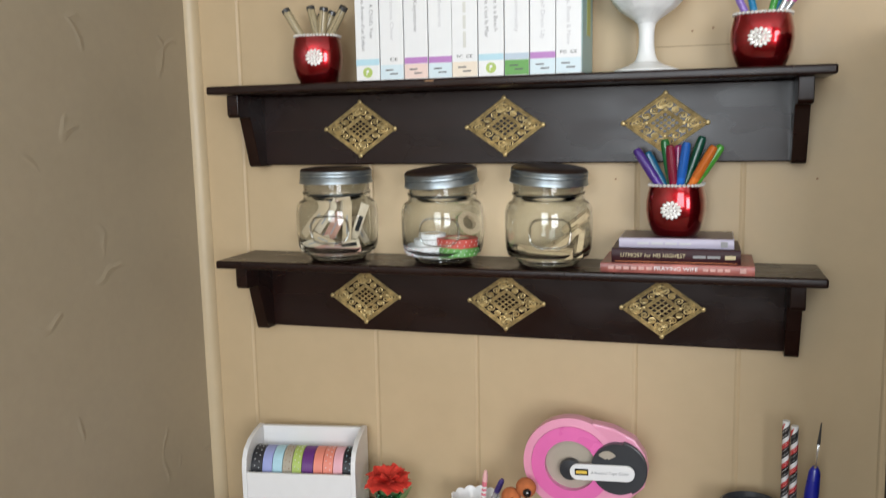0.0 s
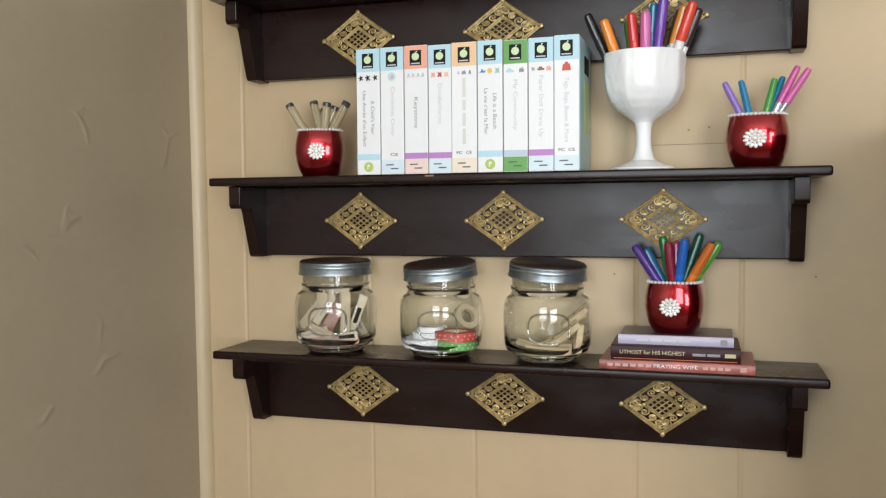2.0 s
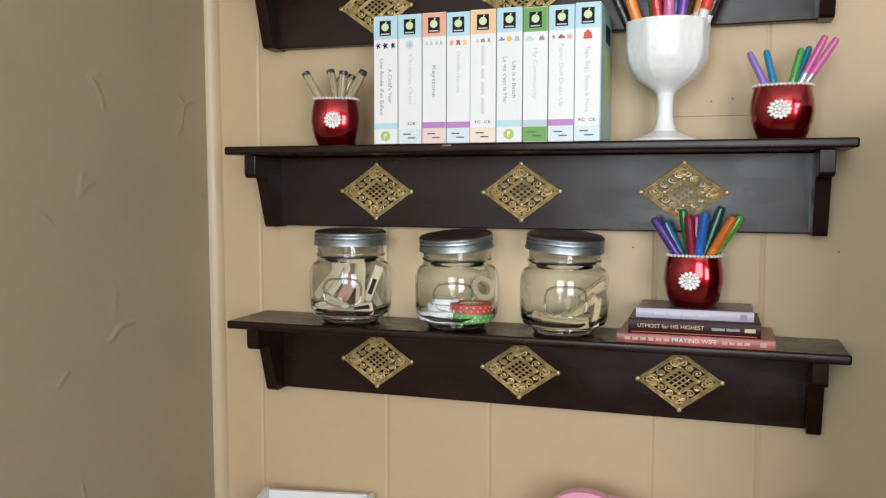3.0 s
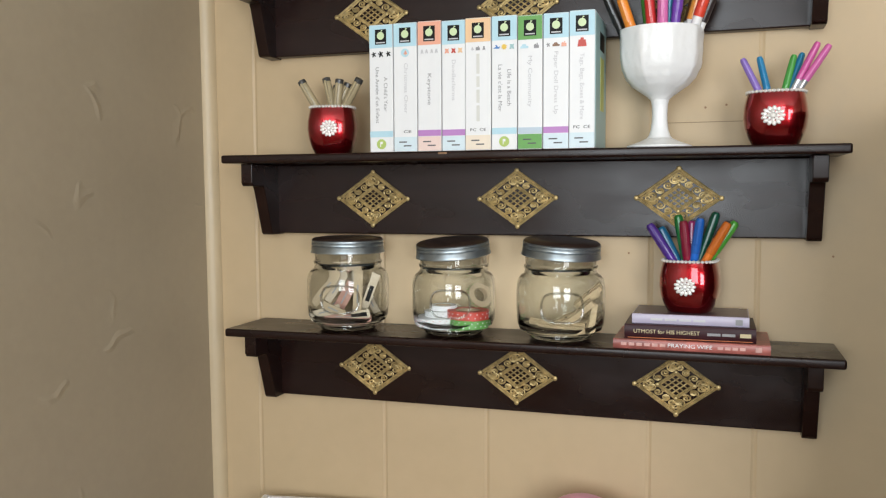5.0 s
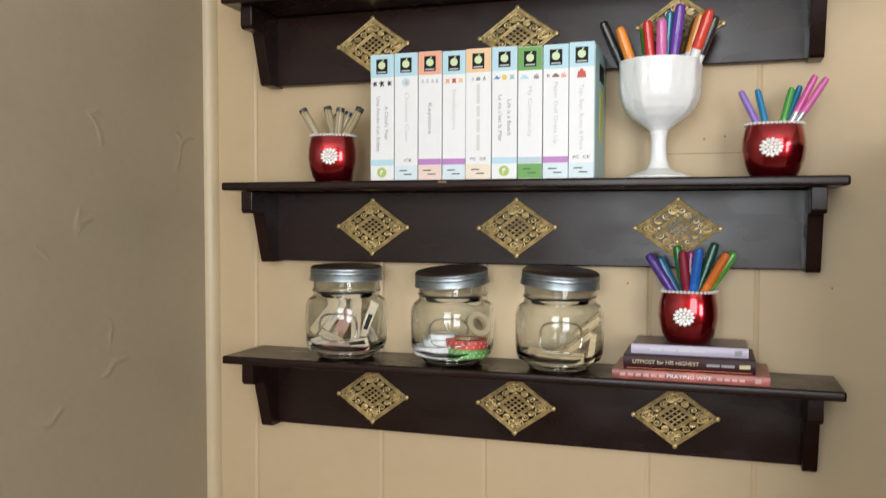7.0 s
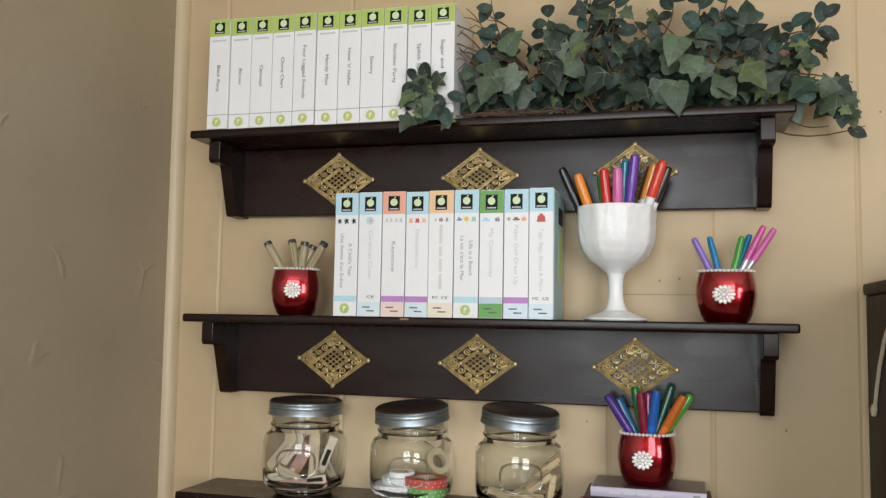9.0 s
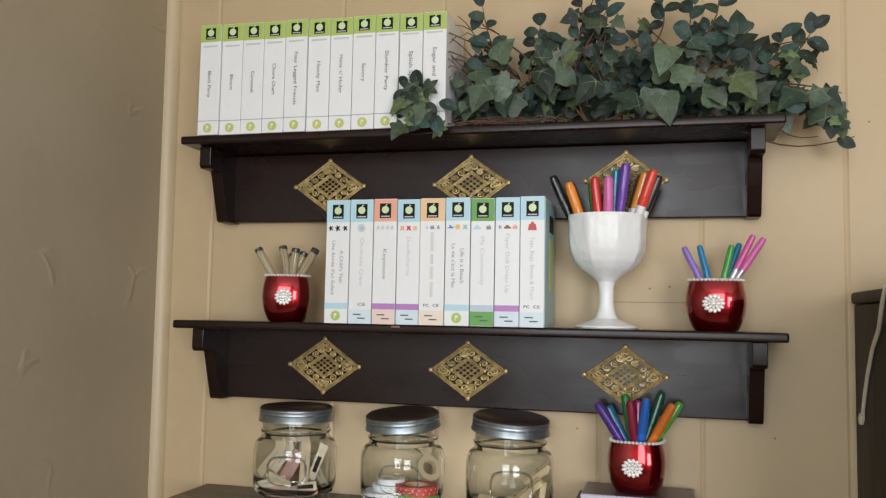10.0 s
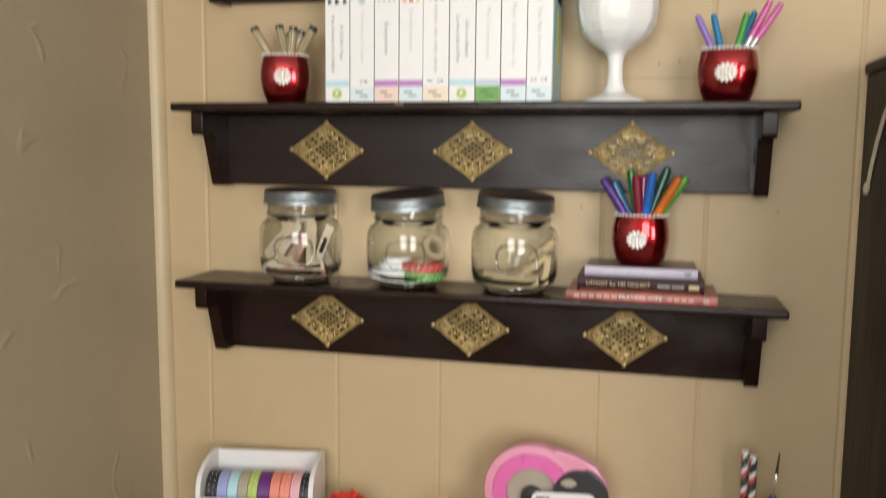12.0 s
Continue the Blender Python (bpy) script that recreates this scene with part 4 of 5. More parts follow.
def leaf_mesh(kind, mat):
    """A curved blade in the xy plane, stalk at the origin, 1 long along +x, with pale veins on it."""
    if kind == "lobed":
        half = [(0.0, 0.0), (-0.10, 0.16), (-0.16, 0.36), (0.02, 0.34), (0.14, 0.30), (0.22, 0.46), (0.36, 0.52), (0.45, 0.40), (0.54, 0.29), (0.74, 0.20), (1.0, 0.0)]
        tips = [(-0.12, 0.30), (0.33, 0.50), (0.92, 0.0), (0.33, -0.50), (-0.12, -0.30)]
    elif kind == "broad":
        half = [(0.0, 0.0), (-0.08, 0.22), (0.02, 0.42), (0.20, 0.44), (0.40, 0.36), (0.62, 0.28), (0.82, 0.14), (1.0, 0.0)]
        tips = [(0.0, 0.34), (0.4, 0.30), (0.92, 0.0), (0.4, -0.30), (0.0, -0.34)]
    else:
        half = [(0.0, 0.0), (0.08, 0.14), (0.25, 0.27), (0.48, 0.32), (0.72, 0.26), (0.90, 0.13), (1.0, 0.0)]
        tips = [(0.92, 0.0)]

    def lift(x, y):
        return 0.34 * x * (1 - x) - 0.16 * x * x - 0.55 * y * y + 0.30 * abs(y)

    verts, faces, mats = [], [], []
    spine = [(x, 0.0) for x, y in half]
    for side in (1, -1):
        base = len(verts)
        for (x, y), (sx, sy) in zip(half, spine):
            sx = max(0.0, sx)
            for f in (0.0, 0.5, 1.0):
                px, py = sx + (x - sx) * f, y * f * side
                verts.append((px, py, lift(px, py)))
        for i in range(len(half) - 1):
            for k in range(2):
                q = [base + 3 * i + k, base + 3 * (i + 1) + k, base + 3 * (i + 1) + k + 1, base + 3 * i + k + 1]
                faces.append(q if side > 0 else q[::-1])
                mats.append(0)
    for tx, ty in tips:
        d = Vector((tx, ty)).normalized()
        n = Vector((-d.y, d.x)) * 0.016
        base = len(verts)
        for f in (0.0, 0.5, 1.0):
            px, py = tx * f, ty * f
            wv = n * (1.15 - f)
            for s in (1, -1):
                verts.append((px + wv.x * s, py + wv.y * s, lift(px, py) + 0.012))
        for k in range(2):
            faces.append([base + 2 * k, base + 2 * k + 1, base + 2 * k + 3, base + 2 * k + 2])
            mats.append(1)
    me = bpy.data.meshes.new("leaf")
    me.from_pydata(verts, [], faces)
    me.materials.append(mat)
    me.materials.append(VEIN)
    me.polygons.foreach_set("material_index", mats)
    me.polygons.foreach_set("use_smooth", [True] * len(faces))
    me.update()
    return me


KINDS = [leaf_mesh("lobed", LEAVES[0]), leaf_mesh("broad", LEAVES[1]), leaf_mesh("lobed", LEAVES[1]), leaf_mesh("lobed", LEAVES[2]), leaf_mesh("oval", LEAVES[3]), leaf_mesh("broad", LEAVES[0]), leaf_mesh("oval", LEAVES[0]), leaf_mesh("lobed", LEAVES[4]), leaf_mesh("broad", LEAVES[4])]
ivy = empty("ivy_garland", pose(0, 0, ZT), "artificial green ivy garland lying along a dark shelf", "artificial plant")
rnd = random.Random(21)


def crest(x):
    """The garland's upper outline over the shelf."""
    knots = [(-0.10, 0.055), (-0.075, 0.08), (-0.05, 0.085), (-0.015, 0.085), (0.02, 0.165), (0.038, 0.185), (0.06, 0.135), (0.10, 0.12), (0.15, 0.145), (0.185, 0.19), (0.22, 0.16), (0.25, 0.14), (0.285, 0.19), (0.32, 0.15), (0.36, 0.15), (0.39, 0.17), (0.415, 0.125), (0.44, 0.08), (0.47, 0.10), (0.50, 0.115), (0.51, 0.06), (0.535, 0.01)]
    for (a, p), (b, q) in zip(knots, knots[1:]):
        if a <= x <= b:
            return 0.95 * (p + (q - p) * (x - a) / (b - a))
    return 0.05


def add_leaf(p, size, kind, towards, spin):
    """A leaf at p whose face looks along towards, its tip turned by spin."""
    z = Vector(towards).normalized()
    x = Vector((math.cos(spin), 0, math.sin(spin)))
    x = (x - z * x.dot(z)).normalized()
    y = z.cross(x)
    p = Vector(p)
    if p.y > -0.142 and p.x < 0.45:
        p.z = max(p.z, 0.006 - min(0, x.z) * size + 0.5 * abs(y.z) * size)
    ob = new("leaf", KINDS[kind])
    ob.parent = ivy
    ob.matrix_local = Matrix.Translation(p) @ Matrix((x, y, z)).transposed().to_4x4() @ Matrix.Scale(size, 4)
    return ob


TWIGS = [((0.085, 0.085), (-0.035, 0.150), 0.012), ((0.075, 0.110), (-0.005, 0.170), -0.008), ((0.09, 0.075), (-0.030, 0.120), 0.004), ((0.10, 0.10), (0.03, 0.150), 0.012), ((0.06, 0.060), (-0.02, 0.105), -0.006)]
vines = bmesh.new()
for n in range(26):
    x0 = rnd.uniform(0.0, 0.42)
    x1 = x0 + rnd.uniform(-0.14, 0.14)
    x1 = min(0.50, max(-0.09, x1))
    top = crest(x1) * rnd.uniform(0.55, 1.0)
    y0, y1 = rnd.uniform(-0.08, -0.03), rnd.uniform(-0.13, -0.03)
    pts = []
    for i in range(9):
        u = i / 8
        pts.append((x0 + (x1 - x0) * u + 0.012 * math.sin(5 * u + n), y0 + (y1 - y0) * u, 0.008 + top * u ** 1.2 + 0.010 * math.sin(4 * u + 2 * n) * u))
    add_tube(vines, pts, [0.0019 - 0.0012 * i / 8 for i in range(9)], 5)
    for i in range(3, 9):
        if rnd.random() < 0.75:
            p = Vector(pts[i]) + Vector((rnd.uniform(-0.012, 0.012), rnd.uniform(-0.015, 0.005), rnd.uniform(-0.008, 0.006)))
            p.z = min(p.z, crest(p.x))
            add_leaf(p, rnd.uniform(0.020, 0.034), rnd.choice((0, 4, 6, 2, 4, 0, 3)), (rnd.uniform(-0.7, 0.8), -1, rnd.uniform(-0.2, 0.8)), rnd.uniform(0, 6.28))
for (x0, z0), (x1, z1), bend in (((0.05, 0.06), (-0.045, 0.155), 0.02), ((0.07, 0.05), (-0.03, 0.13), -0.01), ((0.06, 0.07), (-0.065, 0.110), 0.02), ((0.17, 0.12), (0.205, 0.20), 0.01), ((0.40, 0.07), (0.485, 0.105), 0.015), ((0.36, 0.02), (0.545, -0.030), -0.03), ((0.40, 0.05), (0.53, 0.03), 0.01), ((0.42, 0.03), (0.50, -0.028), -0.02)):
    pts = [(x0 + (x1 - x0) * u, -0.075 - 0.03 * u, z0 + (z1 - z0) * u + bend * math.sin(3.14 * u)) for u in [i / 8 for i in range(9)]]
    add_tube(vines, pts, [0.0017 - 0.001 * i / 8 for i in range(9)], 5)
for n in range(18):
    x0 = rnd.uniform(-0.02, 0.10)
    add_tube(vines, [(x0 + 0.02 * i + 0.0, -0.105 - rnd.uniform(0, 0.012), 0.003 + rnd.uniform(0, 0.012)) for i in range(5)], 0.0007, 4)
for (x0, z0), (x1, z1), bend in TWIGS:
    pts = [(x0 + (x1 - x0) * u + 0.004 * math.sin(9 * u + 30 * x1), -0.085 - 0.035 * u, z0 + (z1 - z0) * u + bend * math.sin(3.14 * u)) for u in [i / 8 for i in range(9)]]
    add_tube(vines, pts, [0.0017 - 0.001 * i / 8 for i in range(9)], 5)
    for j in (3, 5, 6):
        q = pts[j]
        add_tube(vines, [q, (q[0] - 0.012, q[1] - 0.004, q[2] + 0.006), (q[0] - 0.024, q[1] - 0.004, q[2] + 0.004 + 0.012 * math.sin(40 * q[0] + j))], [0.001, 0.0008, 0.0006], 5)
SPRIGS = [((0.09, 0.06), (0.032, 0.186), 5), ((0.15, 0.10), (0.178, 0.186), 8), ((0.18, 0.10), (0.215, 0.178), 7), ((0.27, 0.10), (0.292, 0.182), 4), ((0.33, 0.10), (0.372, 0.186), 8), ((0.35, 0.09), (0.340, 0.166), 7), ((0.42, 0.06), (0.495, 0.122), 6), ((0.40, 0.06), (0.455, 0.110), 7), ((-0.01, 0.03), (-0.088, 0.082), 6), ((0.0, 0.02), (-0.075, 0.000), 6), ((0.14, 0.09), (0.120, 0.150), 4)]
for (x0, z0), (x1, z1), leaves in SPRIGS:
    bend = 0.015 if x1 > x0 else -0.012
    pts = [(x0 + (x1 - x0) * u + bend * math.sin(3.14 * u), -0.085 - 0.02 * u, z0 + (z1 - z0) * u) for u in [i / 8 for i in range(9)]]
    add_tube(vines, pts, [0.0018 - 0.0012 * i / 8 for i in range(9)], 5)
    for j in range(leaves):
        q = pts[max(1, 8 - j)]
        away = math.atan2(z1 - z0, x1 - x0) + (0.0 if j == 0 else (0.9 if j % 2 else -0.9))
        add_leaf((q[0], q[1] - 0.002, q[2]), rnd.uniform(0.022, 0.034), rnd.choice((4, 6, 4, 4)), (rnd.uniform(-0.5, 0.5), -1, rnd.uniform(-0.2, 0.6)), away + rnd.uniform(-0.3, 0.3))
part("vines", vines, STEM, ivy, "thin brown stems")
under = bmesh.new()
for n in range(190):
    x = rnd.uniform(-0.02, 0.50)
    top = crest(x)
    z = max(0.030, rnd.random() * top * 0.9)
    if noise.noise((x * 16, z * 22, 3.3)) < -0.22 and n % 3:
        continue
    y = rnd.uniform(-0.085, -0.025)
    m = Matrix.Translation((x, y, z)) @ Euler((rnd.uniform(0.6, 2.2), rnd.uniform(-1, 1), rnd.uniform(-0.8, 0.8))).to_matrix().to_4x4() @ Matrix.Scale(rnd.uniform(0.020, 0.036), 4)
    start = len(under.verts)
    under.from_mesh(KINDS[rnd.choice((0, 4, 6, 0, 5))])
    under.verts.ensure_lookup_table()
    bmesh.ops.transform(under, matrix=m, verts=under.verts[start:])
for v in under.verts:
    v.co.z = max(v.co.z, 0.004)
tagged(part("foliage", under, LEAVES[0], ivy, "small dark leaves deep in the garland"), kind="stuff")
count = 0
while count < 150:
    x, h = rnd.uniform(-0.085, 0.525), rnd.random() ** 0.85
    z = h * crest(x)
    if x > 0.455:
        z -= 0.040 * (1 - h) * (x - 0.455) / 0.05
    if rnd.random() > (0.55 if x > 0.46 or x < -0.03 else 0.95) or (h > 0.82 and rnd.random() < 0.5):
        continue
    y = rnd.uniform(-0.135, -0.055) + 0.03 * h
    kind = rnd.choice((0, 7, 1, 2, 8, 5, 4, 3, 0, 7, 4) if x < 0.46 else (0, 2, 3, 3, 4))
    if -0.09 < x < -0.02:
        kind = rnd.choice((4, 6, 3, 2, 4))
    if noise.noise((x * 16, z * 22, 3.3)) < -0.12:
        continue
    size = rnd.uniform(0.022, 0.047) * (0.70 if kind in (3, 4, 6) else 1.0)
    add_leaf((x, y, max(0.006 if y > -0.12 else -0.01, z)), size, kind, (rnd.uniform(-0.7, 0.7), -1, rnd.uniform(-0.3, 0.9)), rnd.uniform(0, 6.28))
    count += 1
for x, y, z, s, k, tw, spin in ((0.305, -0.13, 0.10, 0.046, 1, (0.1, -1, 0.3), 4.4), (0.205, -0.135, 0.055, 0.044, 5, (-0.1, -1, 0.2), 4.0), (0.297, -0.145, 0.030, 0.046, 1, (0, -1, 0.1), 4.9), (0.33, -0.14, 0.045, 0.042, 2, (0.2, -1, 0.3), 2.2), (0.06, -0.13, 0.095, 0.043, 1, (-0.2, -1, 0.2), 1.0),
                                (0.045, -0.14, 0.035, 0.045, 2, (0, -1, 0.2), 4.3), (0.125, -0.13, 0.075, 0.042, 5, (0.3, -1, 0.4), 5.0), (0.39, -0.13, 0.045, 0.046, 3, (0.1, -1, 0.3), 5.4), (-0.050, -0.148, 0.030, 0.036, 3, (0, -1, 0.2), 4.6), (-0.045, -0.15, 0.012, 0.034, 4, (0.2, -1, 0.1), 3.9), (-0.03, -0.15, 0.012, 0.034, 4, (-0.2, -1, 0.2), 5.2),
                                (-0.062, -0.14, 0.085, 0.034, 6, (-0.2, -1, 0.1), 5.0), (-0.078, -0.14, 0.055, 0.024, 6, (0, -1, 0), 3.9), (-0.074, -0.14, 0.035, 0.026, 4, (0, -1, 0), 4.2), (0.028, -0.09, 0.185, 0.032, 4, (0.1, -1, 0), 4.2), (0.02, -0.10, 0.145, 0.030, 4, (0.1, -1, 0.2), 4.9), (-0.06, -0.146, 0.048, 0.032, 3, (0.3, -1, 0.2), 5.6), (-0.03, -0.146, 0.055, 0.034, 2, (-0.3, -1, 0.3), 3.2), (-0.022, -0.148, 0.032, 0.030, 4, (0.1, -1, 0.3), 5.9)):
    add_leaf((x, y, z), s, k, tw, spin)

for n in range(16):
    add_leaf((rnd.uniform(-0.080, -0.012), -0.150 - 0.004 * rnd.random(), rnd.uniform(-0.006, 0.075)), rnd.uniform(0.020, 0.034), rnd.choice((4, 3, 2, 6, 4)), (rnd.uniform(-0.6, 0.6), -1, rnd.uniform(-0.1, 0.6)), rnd.uniform(3.4, 6.0))
for n in range(22):
    u = rnd.random()
    add_leaf((0.462 + 0.068 * u, rnd.uniform(-0.12, -0.05), 0.075 - 0.09 * u + rnd.uniform(-0.02, 0.02)), rnd.uniform(0.020, 0.033), rnd.choice((0, 3, 2, 4, 2)), (rnd.uniform(-0.5, 0.6), -1, rnd.uniform(-0.2, 0.6)), rnd.uniform(3.6, 6.2))


# ---- dark cabinet beside the shelves ----
cab = empty("cabinet", pose(0.556, -0.004, 0), "tall dark brown wooden cabinet against the panelled wall", "cabinet")
part("carcass", box(0.004, 0.50, -0.56, 0, 0.04, 1.495, 0.003), CABINET, cab)
part("top_board", box(0, 0.52, -0.58, 0.0, 1.4955, 1.512, 0.004), CABINET, cab)
part("plinth", box(0.012, 0.49, -0.545, -0.01, 0, 0.04, 0.002), CABINET, cab)
for k in (0, 1):
    d = part("door", box(0.008 + 0.246 * k, 0.252 + 0.246 * k, -0.579, -0.5605, 0.06, 1.48, 0.003), CABINET, cab)
    part("handle", tube([(0.235 + 0.034 * k, -0.588, 0.85), (0.235 + 0.034 * k, -0.596, 0.9), (0.235 + 0.034 * k, -0.588, 0.95)], 0.004), STEEL, d, "chrome handle")
cord = tube([(0.59, -0.26, 1.5150), (0.567, -0.235, 1.5155), (0.5535, -0.215, 1.513), (0.5525, -0.20, 1.49), (0.5565, -0.165, 1.462), (0.557, -0.125, 1.435), (0.557, -0.095, 1.40), (0.557, -0.075, 1.37), (0.557, -0.062, 1.345)], 0.0026)
add_tube(cord, [(0.556, -0.063, 1.346), (0.556, -0.060, 1.340), (0.556, -0.058, 1.332)], [0.0036, 0.0048, 0.003], 8)
tagged(part("cord", cord, CLOTHCORD), "cream cotton cord with knotted end hanging down a cabinet", "cord")
clamp = empty("metal_clamp", pose(0.63, -0.12, 1.512, 0, 0, 20), "small chrome and black clamp lying on a cabinet", "clamp")
part("jaw", box(-0.03, 0.03, -0.012, 0.012, 0, 0.022, 0.005), CHARCOAL, clamp)
part("plate", box(-0.034, -0.026, -0.010, 0.010, 0.002, 0.030, 0.002), STEEL, clamp)
part("screw", tube([(-0.01, 0, 0.022), (-0.01, 0, 0.045)], 0.004), STEEL, clamp)

# ---- desk and the things on it ----
ZD = 0.745
desk = empty("desk", pose(0, 0, 0), "brown wooden desk pushed against the panelled wall", "desk")
part("desktop", box(-0.452, 0.55, -0.55, -0.004, ZD - 0.03, ZD, 0.004), DESK, desk)
for x in (-0.44, 0.48):
    for y in (-0.53, -0.07):
        part("leg", box(x, x + 0.045, y, y + 0.045, 0, ZD - 0.03, 0.003), DESK, desk)

# tape dispenser
td = empty("tape_dispenser", pose(-0.334, -0.078, ZD, 0, 0, 10) @ Matrix.Diagonal((0.88, 1, 1, 1)), "white wooden two-tier rack holding craft tape rolls", "tape rack")
side = [(0.045, 0.0), (0.045, 0.132), (0.040, 0.135), (0.012, 0.134), (-0.020, 0.129), (-0.042, 0.119), (-0.052, 0.105), (-0.055, 0.090), (-0.055, 0.0)]
for x in (-0.108, 0.099):
    part("side_panel", slab(side, x, x + 0.009, "x", 0.001), WHITE, td)
part("back_panel", box(-0.099, 0.099, 0.036, 0.045, 0.002, 0.132, 0.001), WHITE, td)
part("front_rail", box(-0.099, 0.099, -0.054, -0.048, 0.040, 0.083, 0.001), WHITE, td)
part("tray_floor", box(-0.099, 0.099, -0.048, 0.036, 0.036, 0.040), WHITE, td)
part("base_rail", box(-0.099, 0.099, -0.054, 0.036, 0.0, 0.012, 0.001), WHITE, td)
BLACKT, LAV, ICE, TAN, CORAL, BLUSH = [material("washi_tape", c, 0.45, grain=0.08, scale=60) for c in ((0.02, 0.02, 0.025), (0.32, 0.36, 0.66), (0.42, 0.66, 0.76), (0.42, 0.37, 0.29), (0.80, 0.26, 0.19), (0.78, 0.42, 0.48))]
VIOLET = material("violet_tape", (0.13, 0.03, 0.20), 0.45)
NEON = [material("neon_tape", c, 0.4) for c in ((0.85, 0.10, 0.20), (0.25, 0.22, 0.28), (0.95, 0.28, 0.06), (0.85, 0.72, 0.05), (0.85, 0.75, 0.04), (0.40, 0.70, 0.04), (0.90, 0.12, 0.30))]
top_row = [(BLACKT, 0.021, PAPER), (LAV, 0.019, None), (ICE, 0.019, None), (TAN, 0.018, BRN), (LIME, 0.018, PAPER), (VIOLET, 0.022, None), (CORAL, 0.018, None), (CORAL, 0.019, PAPER), (BLUSH, 0.018, None), (BLACKT, 0.018, SKYBLUE)]
x = -0.097
for mat, w, dots in top_row:
    m = pose(-0.334, -0.078, ZD, 0, 0, 10) @ Matrix.Diagonal((0.88, 1, 1, 1)) @ pose(x, -0.004, 0.0775, 0, 90, 0)
    roll(0, 0, 0, 0.0335, w - 0.0008, mat, m, label="roll of coloured craft tape standing in a white rack", group="tape rolls in a rack", band=dots)
    x += w + 0.0005
x = -0.080
for mat in NEON:
    m = pose(-0.334, -0.078, ZD, 0, 0, 10) @ Matrix.Diagonal((0.88, 1, 1, 1)) @ pose(x, -0.030, 0.027, 0, 90, 0)
    roll(0, 0, 0, 0.0148, 0.018, mat, m, label="small neon craft tape roll in a white rack", group="small tape rolls in a rack")
    x += 0.0225

# red paper flower in a green glass
fl = empty("paper_flower", pose(-0.183, -0.090, ZD) @ Matrix.Diagonal((1.2, 1.1, 0.86, 1)), "red crepe paper flower with green stem in a vase", "flower")
PETAL = material("red_crepe", (0.72, 0.05, 0.03), 0.85, grain=0.2, scale=120, bump=0.5)
part("vase", lathe([(0, 0), (0.020, 0), (0.022, 0.01), (0.019, 0.05), (0.017, 0.06), (0.015, 0.06), (0.017, 0.045), (0.018, 0.01), (0, 0.006)], 28), glass("green_glass", (0.25, 0.75, 0.5)), fl, "small green glass vase")
part("stalk", tube([(0, 0, 0.008), (0.003, -0.002, 0.05), (0, -0.004, 0.085)], 0.002), LEAVES[1], fl)
rnd = random.Random(4)
for i in range(22):
    ring = 0 if i < 6 else (1 if i < 13 else 2)
    a, tilt = i * 2.4, (20, 50, 85)[ring]
    bm = bmesh.new()
    n = 7
    rows = []
    for j in range(n):
        u = j / (n - 1)
        row = []
        for k in range(7):
            v = k / 6 - 0.5
            wd = 0.036 * math.sin(min(1, u * 1.25) * math.pi * 0.62 + 0.25)
            row.append(bm.verts.new((v * wd, 0.004 * math.sin(9 * v + i) * u + 0.010 * u * u, 0.027 * u + 0.0035 * u * rnd.uniform(-1, 1))))
        rows.append(row)
    for p, q in zip(rows, rows[1:]):
        for k in range(6):
            bm.faces.new((p[k], p[k + 1], q[k + 1], q[k]))
    ob = part("petal", bm, PETAL, fl)
    ob.matrix_local = Matrix.Translation((0, -0.004, 0.083)) @ pose(0, 0, 0, 0, 0, math.degrees(a)) @ pose(0, 0, 0, -tilt, 0, 0)
for dx, dy in ((-0.030, 0.0), (0.034, -0.006)):
    part("leaf_blade", tube([(0.2 * dx, 0, 0.03), (0.7 * dx, dy, 0.06), (dx, dy, 0.078)], [0.002, 0.004, 0.0008], 6), LEAVES[2], fl)

# pink tape gun
tg = empty("tape_gun", pose(0.141, -0.095, ZD + 0.1305, 0, -3, 0) @ Matrix.Diagonal((0.9, 0.9, 0.9, 1)), "pink and charcoal handheld tape gun standing on a desk", "tape gun")


def outline(cx, cz, r0, r1, a0, a1, n=28):
    """A ring sector between two radii."""
    out = [(cx + r1 * math.cos(a0 + (a1 - a0) * i / n), cz + r1 * math.sin(a0 + (a1 - a0) * i / n)) for i in range(n + 1)]
    return out + [(cx + r0 * math.cos(a1 - (a1 - a0) * i / n), cz + r0 * math.sin(a1 - (a1 - a0) * i / n)) for i in range(n + 1)]


def ring(cx, cz, r0, r1, y0, y1, seg=48):
    bm = lathe([(r0, y0), (r1, y0 + 0.002), (r1 + 0.0015, (y0 + y1) / 2), (r1, y1 - 0.002), (r0, y1)], seg, closed=True)
    bmesh.ops.transform(bm, matrix=Matrix.Translation((cx, 0, cz)) @ Matrix.Rotation(math.pi / 2, 4, "X"), verts=bm.verts)
    return bm


LPINK = material("light_pink_plastic", (0.80, 0.33, 0.48), 0.3, grain=0.04, scale=30, coat=0.3)
CLEAR = material("smoky_film", (0.42, 0.37, 0.30), 0.3, grain=0.06, scale=40)
part("housing", ring(-0.028, 0.005, 0.043, 0.066, -0.018, 0.018), PINK, tg)
part("rim", ring(-0.028, 0.005, 0.0665, 0.080, -0.014, 0.014), LPINK, tg, "pale pink outer rim")
part("reel", ring(-0.028, 0.005, 0.010, 0.043, -0.010, 0.008), CLEAR, tg, "tan tape reel")
part("nose", slab([(0.010, 0.078), (0.045, 0.070), (0.078, 0.052), (0.094, 0.026), (0.098, 0.0), (0.090, -0.03), (0.066, -0.05), (0.030, -0.058), (0.020, 0.0)], -0.0125, 0.0125, "y", 0.003), LPINK, tg)
